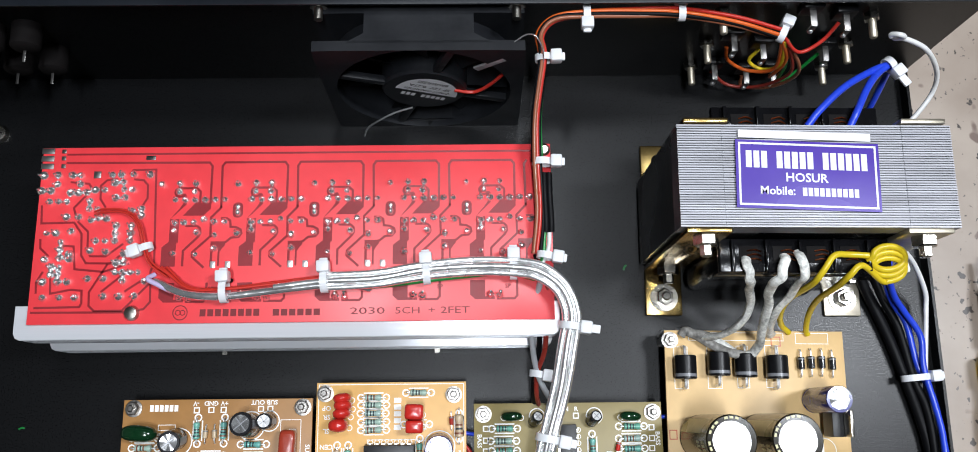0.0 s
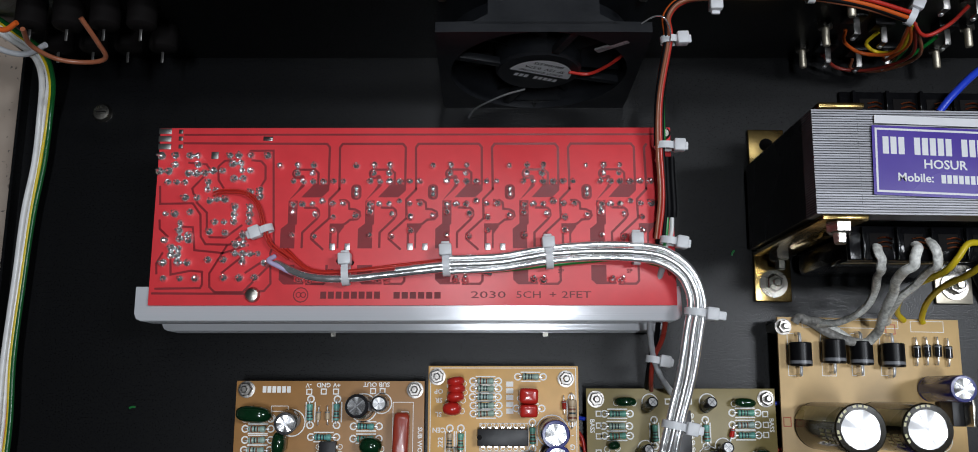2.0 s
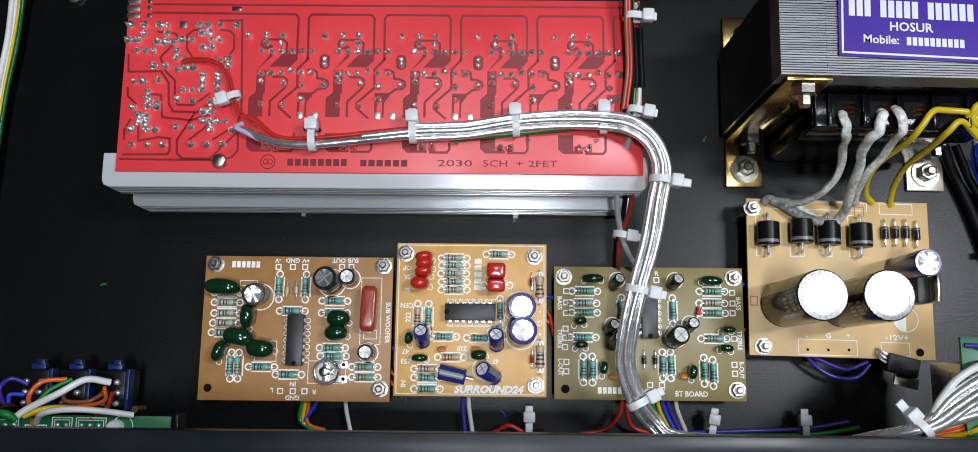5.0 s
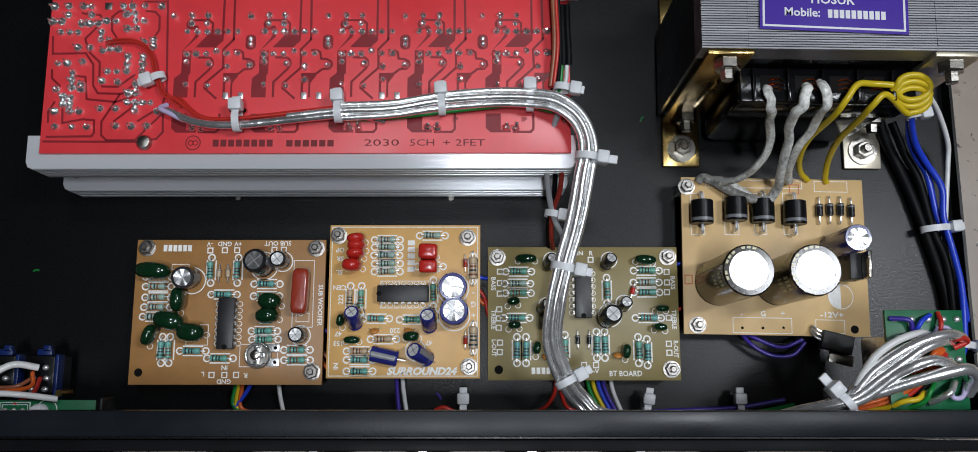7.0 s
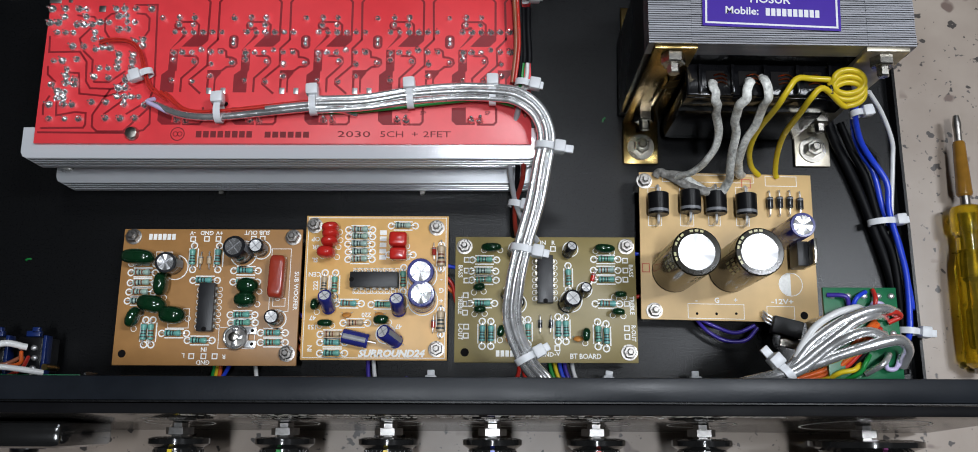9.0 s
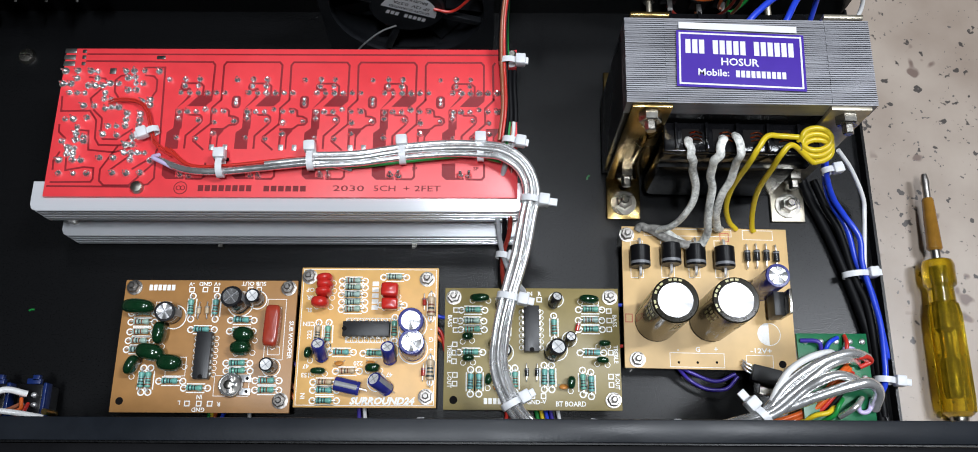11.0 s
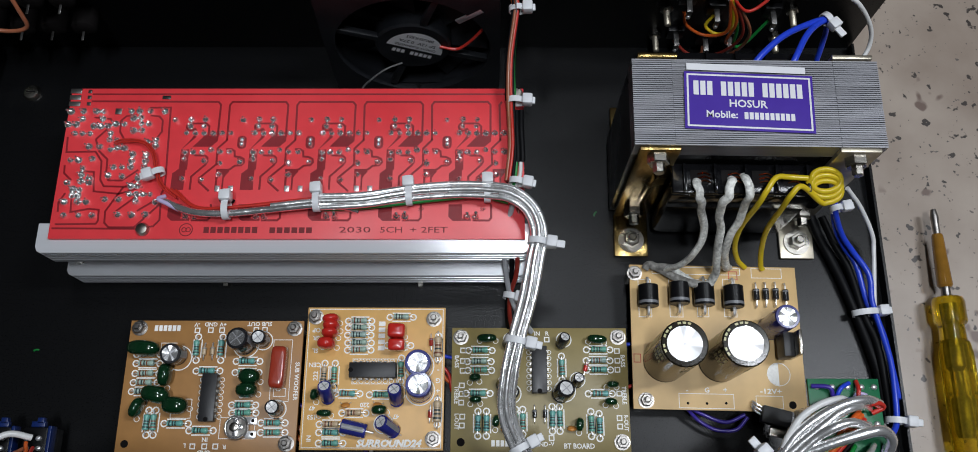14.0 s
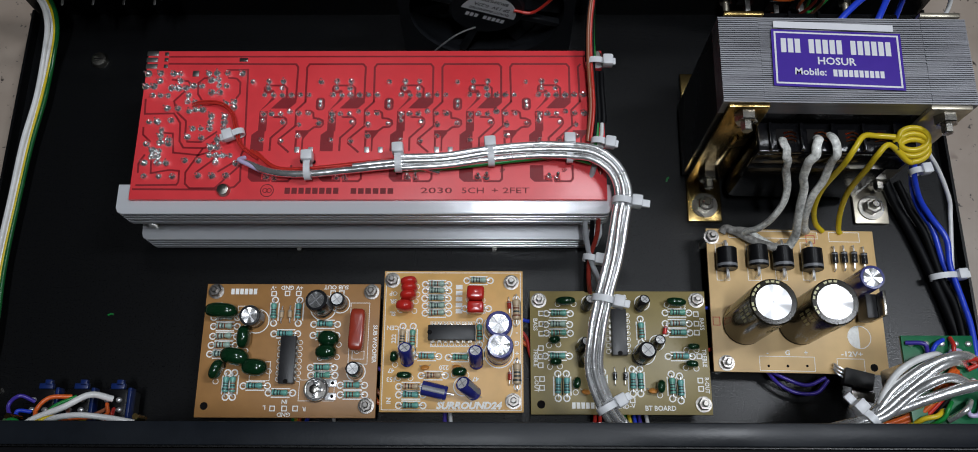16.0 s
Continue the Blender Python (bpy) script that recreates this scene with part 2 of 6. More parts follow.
def cyl(bm, p, q, r, n=16, r2=None):
    d = Vector(q) - Vector(p)
    return lathe(bm, [(r, 0), (r if r2 is None else r2, d.length)], p, d, n)


def ball(bm, c, sx, sy, sz, turn=0.0, n=14, power=1.0):
    m = bmesh.ops.create_uvsphere(bm, u_segments=n, v_segments=n // 2 + 2, radius=1)["verts"]
    ca, sa = math.cos(turn), math.sin(turn)
    for v in m:
        x, y, z = (math.copysign(abs(k) ** power, k) for k in v.co)
        x, y, z = x * sx, y * sy, z * sz
        v.co = (c[0] + x * ca - y * sa, c[1] + x * sa + y * ca, c[2] + z)
    return bm


def spline(pts, steps=6):
    ps = [Vector(p) for p in pts]
    ps = [2 * ps[0] - ps[1]] + ps + [2 * ps[-1] - ps[-2]]
    out = []
    for a, b, c, d in zip(ps, ps[1:], ps[2:], ps[3:]):
        for i in range(steps):
            t = i / steps
            out.append(0.5 * (2 * b + (c - a) * t + (2 * a - 5 * b + 4 * c - d) * t * t + (3 * b - a - 3 * c + d) * t ** 3))
    return out + [ps[-2]]


def tube(bm, pts, r, n=8, steps=6, flat=1.0):
    """A round (or flattened) cord along a smooth line through pts."""
    ps = spline(pts, steps)
    rings, u = [], None
    for i, p in enumerate(ps):
        d = (ps[min(i + 1, len(ps) - 1)] - ps[max(i - 1, 0)]).normalized()
        if u is None:
            u = basis(d)[0]
        u = (u - d * u.dot(d)).normalized()
        v = d.cross(u)
        rings.append([bm.verts.new(p + (u * math.cos(2 * math.pi * k / n) + v * math.sin(2 * math.pi * k / n) * flat) * r) for k in range(n)])
    skin(bm, rings)
    return bm


def strip(bm, pts, w, z, t=0.04, closed=False):
    """A flat printed line of width w along a polyline, with mitred corners."""
    ps = [Vector((x, y)) for x, y in pts]
    k = len(ps)
    left, right = [], []
    for i, p in enumerate(ps):
        a = ps[i - 1] if i or closed else None
        b = ps[(i + 1) % k] if i < k - 1 or closed else None
        da = (p - a).normalized() if a is not None else None
        db = (b - p).normalized() if b is not None else None
        d = ((da if da is not None else db) + (db if db is not None else da))
        d = d.normalized() if d.length > 1e-6 else da
        nrm = Vector((-d.y, d.x))
        ref = da if da is not None else db
        s = w / 2 / max(0.4, nrm.dot(Vector((-ref.y, ref.x))))
        left.append(bm.verts.new((*(p + nrm * s), z + t)))
        right.append(bm.verts.new((*(p - nrm * s), z + t)))
    for i in range(k if closed else k - 1):
        j = (i + 1) % k
        bm.faces.new((left[i], right[i], right[j], left[j]))
    return bm


def ring(bm, x, y, r, w, z, n=16, a0=0.0, a1=360.0):
    full = a1 - a0 >= 360
    k = n if full else n + 1
    strip(bm, [(x + r * math.cos(radians(a0 + (a1 - a0) * i / n)), y + r * math.sin(radians(a0 + (a1 - a0) * i / n))) for i in range(k)], w, z, closed=full)


def disc(bm, x, y, r, z, n=14, ry=None):
    bm.faces.new([bm.verts.new((x + r * math.cos(2 * math.pi * i / n), y + (ry or r) * math.sin(2 * math.pi * i / n), z)) for i in range(n)])


def poly(bm, pts, z):
    bm.faces.new([bm.verts.new((x, y, z)) for x, y in pts])


def finish(name, bm, material, smooth=True):
    me = bpy.data.meshes.new(name)
    bmesh.ops.recalc_face_normals(bm, faces=bm.faces)
    bmesh.ops.scale(bm, vec=(MM, MM, MM), verts=bm.verts)
    bm.to_mesh(me)
    bm.free()
    me.materials.append(material)
    if smooth:
        me.polygons.foreach_set("use_smooth", [True] * len(me.polygons))
        me.set_sharp_from_angle(angle=radians(38))
    return me


def part(name, bm, material, parent, label="", smooth=True):
    me = bm if isinstance(bm, bpy.types.Mesh) else finish(name, bm, material, smooth)
    ob = new(name, me)
    ob.parent = parent
    if label:
        ob["label"] = label
    return ob


def placed(name, mesh, parent, x, y, z=0.0, turn=0.0, tilt=(0, 0), label="", scale=1.0):
    ob = part(name, mesh, None, parent, label)
    ob.matrix_basis = pose(x * MM, y * MM, z * MM, tilt[0], tilt[1], turn) @ Matrix.Scale(scale, 4)
    return ob


def thing(name, x, y, z, label, category, turn=0.0, group="", kind=""):
    ob = new(name)
    ob.empty_display_size = 0.01
    ob.matrix_basis = pose(x * MM, y * MM, z * MM, 0, 0, turn)
    return tagged(ob, label, category, group, kind)


CACHE = {}


def shared(key, make, material):
    if key not in CACHE:
        bm = bmesh.new()
        make(bm)
        CACHE[key] = finish(key, bm, material)
    return CACHE[key]


def lettering(bm, text, x, y, z, size, turn=0.0, width=None, bold=0.035, squash=1.0, m=None, slant=0.0):
    """Adds the built-in font's letters to bm, centred at x, y; size is the capital height in mm."""
    cu = bpy.data.curves.new("letters", "FONT")
    cu.body, cu.size, cu.align_x, cu.align_y, cu.offset, cu.shear = text, size / 0.69, "CENTER", "CENTER", bold * size, slant
    cu.resolution_u = 2
    ob = bpy.data.objects.new("letters", cu)
    scene.collection.objects.link(ob)
    bpy.context.view_layer.update()
    me = bpy.data.meshes.new_from_object(ob.evaluated_get(bpy.context.evaluated_depsgraph_get()))
    w = max((v.co.x for v in me.vertices), default=1) - min((v.co.x for v in me.vertices), default=0)
    k = (width / w) if width else squash
    mat = m if m is not None else Matrix.Translation((x, y, z)) @ Matrix.Rotation(radians(turn), 4, "Z")
    me.transform(mat @ Matrix.Diagonal((k, 1, 1, 1)))
    bm.from_mesh(me)
    bpy.data.objects.remove(ob)
    bpy.data.meshes.remove(me)
    bpy.data.curves.remove(cu)


def bars(bm, count, x, y, z, width, size, turn=0.0, gaps=()):
    """A row of plain upright bars in place of writing."""
    c, s = math.cos(radians(turn)), math.sin(radians(turn))
    step = width / count
    for i in range(count):
        if i in gaps:
            continue
        u0, u1 = -width / 2 + i * step + step * 0.1, -width / 2 + (i + 1) * step - step * 0.14
        bm.faces.new([bm.verts.new((x + u * c - v * s, y + u * s + v * c, z)) for u, v in ((u0, -size / 2), (u1, -size / 2), (u1, size / 2), (u0, size / 2))])

# ---- setting: table and an added, unseen room round it ----


def setting(name, x0, x1, y0, y1, z0, z1, material, label, category):
    ob = part(name, box(bmesh.new(), x0, x1, y0, y1, z0, z1), material, None)
    return tagged(ob, label, category, "", "structure")


setting("ground", -1500, 1500, -1500, 1500, -40, -9, TABLE, "speckled beige stone work surface with dark flecks", "ground")
# walls and ceiling are never in view; added to shape the bounced light
setting("wall_north", -1500, 1500, 1500, 1560, -40, 2500, WALL_PAINT, "unseen room wall, dark to hold down bounced light", "wall")
setting("wall_south", -1500, 1500, -1560, -1500, -40, 2500, WALL_PAINT, "unseen room wall, dark to hold down bounced light", "wall")
setting("wall_east", 1500, 1560, -1560, 1560, -40, 2500, WALL_PAINT, "unseen room wall, dark to hold down bounced light", "wall")
setting("wall_west", -1560, -1500, -1560, 1560, -40, 2500, WALL_PAINT, "unseen room wall, dark to hold down bounced light", "wall")
setting("ceiling", -1560, 1560, -1560, 1560, 2500, 2560, WALL_PAINT, "unseen room ceiling, dark to hold down bounced light", "ceiling")

# ---- amplifier chassis ----
X0, X1, YF, YR, TOP = -243, 190, -64, 148, 77
chassis = thing("amplifier_chassis", 0, 0, -9, "open black powder-coated steel amplifier chassis on the table", "chassis")
C = 9


def chassis_part(name, bm, material=BLACK_COAT, label=""):
    ob = part(name, bm, material, chassis, label)
    ob.location.z = C * MM
    return ob


chassis_part("floor_pan", box(bmesh.new(), X0, X1, YF, YR + 1.2, -1.2, 0), BLACK_COAT, "black textured steel floor pan")
for x in (X0, X1 - 1.2):
    chassis_part("side_flange", box(bmesh.new(), x, x + 1.2, YF + 2, YR - 1, 0, 6))
rear = box(bmesh.new(), X0, X1, YR, YR + 1.2, 0, TOP)
chassis_part("rear_panel", rear)
chassis_part("rear_lip", box(bmesh.new(), X0, X1, YR - 3.6, YR, TOP - 1.2, TOP, 0.3), BLACK_RIM)
chassis_part("front_lip", box(bmesh.new(), X0, X1, YF + 0.6, YF + 8.4, TOP - 1.5, TOP, 0.4), BLACK_RIM, "blue-black satin front rim")
chassis_part("front_wall", box(bmesh.new(), X0, X1, YF, YF + 1.2, 0, TOP - 1.5), BLACK_COAT)
chassis_part("rim_drop", box(bmesh.new(), X0, X1, YF + 7.4, YF + 8.4, TOP - 9, TOP - 1.5), BLACK_RIM)
for x in (X0 + 30, X1 - 30):
    for y in (YF + 25, YR - 25):
        chassis_part("rubber_foot", lathe(bmesh.new(), [(9, -9), (10, -8), (10, -1.2)], (x, y, 0)), BLACK_PLASTIC)

# front panel with its printing and knobs; it slopes outwards towards its foot
LEAN_BACK = 0.08
panel = thing("front_panel", 0, YF - 0.3 - LEAN_BACK * TOP, 0, "smoked mirror-finish amplifier front panel with white printing", "panel")
panel.rotation_euler.x = -math.atan(LEAN_BACK)
part("panel_plate", box(bmesh.new(), X0 - 2, X1 + 2, -3, 0, -4, TOP - 1, 0.5), PANEL, panel)
part("top_edge", box(bmesh.new(), X0 - 2, X1 + 2, -3.4, 0, TOP - 0.9, TOP + 0.2, 0.3), W_BLACK, panel)
up = Matrix.Rotation(radians(90), 4, "X")
bm = bmesh.new()
lettering(bm, "5.1 CHANNELHOME THEATRE AMPLIFIER", 0, 0, 0, 5.0, width=204, bold=0.06, m=Matrix.Translation((10, -3.1, 69)) @ up)
lettering(bm, "DIGITAL SOUND FM PLUS USB PORT", 0, 0, 0, 3.6, width=150, bold=0.05, m=Matrix.Translation((-2, -3.1, 62)) @ up)
KNOBS = ((-102.5, "SUB VOL"), (-63.5, "CEN VOL"), (-25.3, "SUR VOL"), (13, "MAIN VOL"), (51, "TREBLE"), (90, "BASS"))
for x, word in KNOBS:
    lettering(bm, word, 0, 0, 0, 2.5, bold=0.04, m=Matrix.Translation((x, -3.1, 55.5)) @ up)
    for i in range(24):
        a0, a1 = math.pi * 2 * i / 24, math.pi * 2 * (i + 1) / 24
        bm.faces.new([bm.verts.new((x + r * math.cos(a), -3.1, 36 + r * math.sin(a))) for r, a in ((12, a0), (12.7, a0), (12.7, a1), (12, a1))])
for i in range(40):
    a0, a1 = math.pi * 2 * i / 40, math.pi * 2 * (i + 1) / 40
    bm.faces.new([bm.verts.new((150 + r * math.cos(a), -3.1, 36 + r * math.sin(a))) for r, a in ((22, a0), (23, a0), (23, a1), (22, a1))])
tagged(part("printing", bm, INK, panel, "white printed lettering and dial rings", smooth=False), kind="stuff")


def knob(x, r, depth, mark, label):
    k = thing("knob", x, YF - 3.4 - LEAN_BACK * (TOP - 36), 36, label, "knob", group="front panel knobs")
    # the nut's dark metal stands in for the shadow it sits in
    part("collar", lathe(bmesh.new(), [(3, 0), (3, 1.6), (5.2, 1.7), (5.2, 4.2), (3, 4.4), (3, 5)], (0, 0, 0), (0, -1, 0), 6), TAG_METAL, k, "steel shaft nut, darkened for the shadow on it")
    prof = [(r * 0.9, 5), (r * 1.12, 5.6), (r * 1.12, 7.5), (r * 0.9, 9), (r * 0.82, depth - 1), (r * 0.72, depth)]
    part("cap", lathe(bmesh.new(), prof, (0, 0, 0), (0, -1, 0), 32), KNOB, k)
    bmr = bmesh.new()
    for i in range(28):
        a = math.pi * 2 * i / 28
        box(bmr, -0.35, 0.35, -depth + 1.5, -9.5, r * 0.83, r * 0.92)
        for v in bmr.verts[-8:]:
            v.co = Matrix.Rotation(a, 3, "Y") @ v.co
    part("grip_ribs", bmr, KNOB, k)
    part("pointer", box(bmesh.new(), -0.8, 0.8, -depth - 0.2, -9.2, r * 0.9, r * 0.97), mark, k)


MARKS = (W_YELLOW, W_GREEN, W_YELLOW, W_BLUE, W_RED, W_WHITE)
for (x, word), mark in zip(KNOBS, MARKS):
    knob(x, 9.7, 20, mark, "glossy black ribbed knob with a coloured pointer")
knob(150, 18, 24, PINK, "large glossy black volume knob with a pink pointer")

display = thing("media_player_module", -195, YF - 3.4 - LEAN_BACK * (TOP - 40), 40, "glossy black media player bezel with violet lit display", "media player")
part("bezel", box(bmesh.new(), -42, 62, -9, 0, -18, 24, 2.5), KNOB, display)
glow, gn, gl, gb = shader("violet_display")
gb.inputs["Emission Color"].default_value, gb.inputs["Emission Strength"].default_value = (0.15, 0.05, 0.9, 1), 2.0
gb.inputs["Base Color"].default_value = (0.05, 0.02, 0.2, 1)
part("screen", box(bmesh.new(), -30, 16, -9.3, -9.0, -4, 12), glow, display, "violet lit display window")
for x in (-26, -8, 12, 32):
    part("button", lathe(bmesh.new(), [(5, 9), (5, 11), (4.4, 12)], (x, 0, -11), (0, -1, 0)), BLACK_PLASTIC, display)
for x, z in ((44, 8), (44, -4)):
    part("socket", lathe(bmesh.new(), [(5, 9), (5, 9.6), (3, 9.6), (3, 8.9)], (x, 0, z), (0, -1, 0)), BLACK_PLASTIC, display)

# ---- fan on the rear panel ----
fan = thing("cooling_fan", -21.2, 125, 0, "square black plastic cooling fan standing against the rear panel", "fan")
S = 36.0
fan.rotation_euler.x = radians(-3)


def fan_flange(y0, y1):
    b = bmesh.new()
    n = 40
    outer, inner = [], []
    for i in range(n):
        a = 2 * math.pi * i / n
        k = 1 / max(abs(math.cos(a)), abs(math.sin(a)))
        k = min(k, 1.4)
        outer.append((39 * k * math.cos(a), S * k * math.sin(a)))
        inner.append((34.5 * math.cos(a), 36 * math.sin(a)))
    rows = [[b.verts.new((x, y, z + S)) for x, z in loop] for loop, y in ((outer, y0), (outer, y1), (inner, y1), (inner, y0))]
    for p, q in zip(rows, rows[1:] + rows[:1]):
        for i in range(n):
            b.faces.new((p[i], p[(i + 1) % n], q[(i + 1) % n], q[i]))
    return b


part("front_flange", fan_flange(0, 4), FAN_PLASTIC, fan)
part("back_flange", fan_flange(15, 19), FAN_PLASTIC, fan)
b = bmesh.new()
lathe(b, [(35.5, 4), (35.5, 15)], (0, 0, S), (0, 1, 0), 40)
b.faces.ensure_lookup_table()
bmesh.ops.delete(b, geom=b.faces[-2:], context="FACES")
part("duct", b, FAN_PLASTIC, fan)
for s in (0, 1):
    b = bmesh.new()
    z0, z1 = (2 * S - 2, 2 * S) if s else (0, 2)
    rows = [[b.verts.new(p) for p in ((-w, y, z0), (w, y, z0), (w, y, z1), (-w, y, z1))] for y, w in ((3, 27), (7, 20), (15, 20))]
    skin(b, rows)
    part("bridge", b, FAN_PLASTIC, fan)
hub = part("hub", lathe(bmesh.new(), [(16, 0.6), (17, 1.6), (17, 16)], (0, 0, S), (0, 1, 0), 36), FAN_PLASTIC, fan)
for i in range(4):
    b = box(bmesh.new(), 16, 34.6, 1, 4, -1.6, 1.6, 0.4)
    o = part("strut", b, FAN_PLASTIC, fan)
    o.matrix_basis = Matrix.Translation((0, 0, S * MM)) @ Matrix.Rotation(radians(20 + 90 * i), 4, "Y")


def blade(b):
    rows = []
    for r in (16, 26, 33.5):
        w = 5 + r * 0.28
        rows.append([(b.verts.new((r, 6 + k * 7, (k - 0.5) * w * 1.3)), b.verts.new((r, 7 + k * 7, (k - 0.5) * w * 1.3))) for k in (0, 0.5, 1)])
    for p, q in zip(rows, rows[1:]):
        for i in range(2):
            for s in (0, 1):
                b.faces.new((p[i][s], p[i + 1][s], q[i + 1][s], q[i][s]))


for i in range(7):
    o = part("blade", shared("fan_blade", blade, FAN_PLASTIC), None, fan)
    o.matrix_basis = Matrix.Translation((0, 0, S * MM)) @ Matrix.Rotation(radians(360 / 7 * i), 4, "Y")
# round hub label hung upside down: a white half with dark print, a dark half with white bars
on_hub = Matrix.Translation((0.3 * MM, 0.42 * MM, (S - 1.5) * MM)) @ Matrix.Rotation(radians(90), 4, "X") @ Matrix.Rotation(radians(157), 4, "Z")
b = bmesh.new()
poly(b, [(12.8 * math.cos(radians(a)), 12.8 * math.sin(radians(a))) for a in range(180, 361, 10)], 0)
lab = part("hub_label", b, LABEL_WHITE, fan, "white half-round fan label", smooth=False)
lab.matrix_basis = on_hub
b = bmesh.new()
for text, v, size, w in (("QUALITY GUARANTEED", -2.0, 1.5, 19), ("SP 12V  0.27A", -5.2, 2.0, 17), ("BRUSHLESS", -9.0, 1.9, 12.5)):
    lettering(b, text, 0, v, 0.06, size, width=w, bold=0.02)
part("label_print", b, HOLE, lab, smooth=False)
b = bmesh.new()
bars(b, 9, 0, 3.2, 0.03, 19, 2.6, gaps=(5,))
part("label_bars", b, LABEL_WHITE, lab, smooth=False)
part("lead", tube(bmesh.new(), [(12, 0.3, S + 1), (20, 0.4, S - 1), (27, 1, S + 6), (33, 2.5, S + 15)], 0.7), W_RED, fan, "thin red fan lead")
# small pale grey strip, slanted, up and right of the hub
b = box(bmesh.new(), -7, 7, -0.5, 0.4, -1.5, 1.5, 0.3)
part("lead_tape", b, VENT_GREY, fan, "pale grey strip at the upper right of the fan opening").matrix_basis = Matrix.Translation((26 * MM, 0.5 * MM, (S + 24) * MM)) @ Matrix.Rotation(radians(-38), 4, "Y")
for x in (-36, 36):
    sc = thing("fan_screw", -21.5 + x, 147.8, 72 if x < 0 else 72, "bright steel screw through the rear panel", "screw", group="fan screws")
    part("shank", cyl(bmesh.new(), (0, 0, 0), (0, -7, 0), 1.6, 12), STEEL, sc)
    part("nut", lathe(bmesh.new(), [(3.2, 0), (3.2, 2.4)], (0, 0, 0), (0, -1, 0), 6), STEEL, sc)

# ---- mains transformer ----
tr = thing("mains_transformer", 115.5, 79, 0, "laminated steel mains transformer with brass-coloured brackets", "transformer", turn=-0.7)
LX, LY = 47.3, 18.2
part("core", box(bmesh.new(), -LX, LX, -LY + 0.4, LY - 0.4, 4, 79.2), VARNISH, tr, "black varnished laminated core")
SHEETS = 42
for i in range(SHEETS):
    y = -LY + 2 * LY * i / SHEETS
    for x0, x1, lift in ((-LX, -LX + 15.2, 0.1), (-LX + 15.3, LX - 17.2, 0.0), (LX - 17.1, LX, 0.06)):
        e = random.uniform(0, 0.12)
        leaf = box(bmesh.new(), x0 - (e if x0 == -LX else 0), x1 + (e if x1 == LX else 0), y, y + 0.56, 70, 79.5 + lift + random.uniform(0, 0.2))
        part("lamination", leaf, STEEL_LAM, tr)
for s, y0, y1 in ((-1, -31, -LY), (1, LY, 31)):
    part("coil", box(bmesh.new(), -29, 29, y0 + 1.5, y1 - 1.5, 6, 57, 3), TAPE, tr, "black taped winding")
    b = box(bmesh.new(), -30.5, 30.5, y0, y1 - 0.5, 60, 63, 0.6)
    box(b, -30.5, 30.5, y0, y0 + 1.5, 46, 60, 0.4)
    part("bobbin", b, BOBBIN, tr)
    b = bmesh.new()
    for k in (-20, -8, 4, 16):
        box(b, k - 3.4, k + 3.4, y0 + 3.5, y0 + 9.5, 63, 63.2)
    part("slot", b, HOLE, tr)
    for k in (-26, -14, -2, 10, 22):
        part("flange_rib", box(bmesh.new(), k - 0.6, k + 0.6, *sorted((y0 + (0.3 if s < 0 else 2), y0 + (11.5 if s < 0 else 12))), 62.8, 65.2, 0.2), BOBBIN, tr)
    for k in (-18, -6, 6, 17):
        for j in range(3):
            b = bmesh.new()
            tube(b, [(k - 2.6, y0 + 4.5 + j * 1.6, 63.2), (k, y0 + 4.9 + j * 1.6, 64.0), (k + 2.4, y0 + 4.3 + j * 1.6, 63.2)], 0.28, 5, 3)
            part("winding_end", b, COPPER, tr)
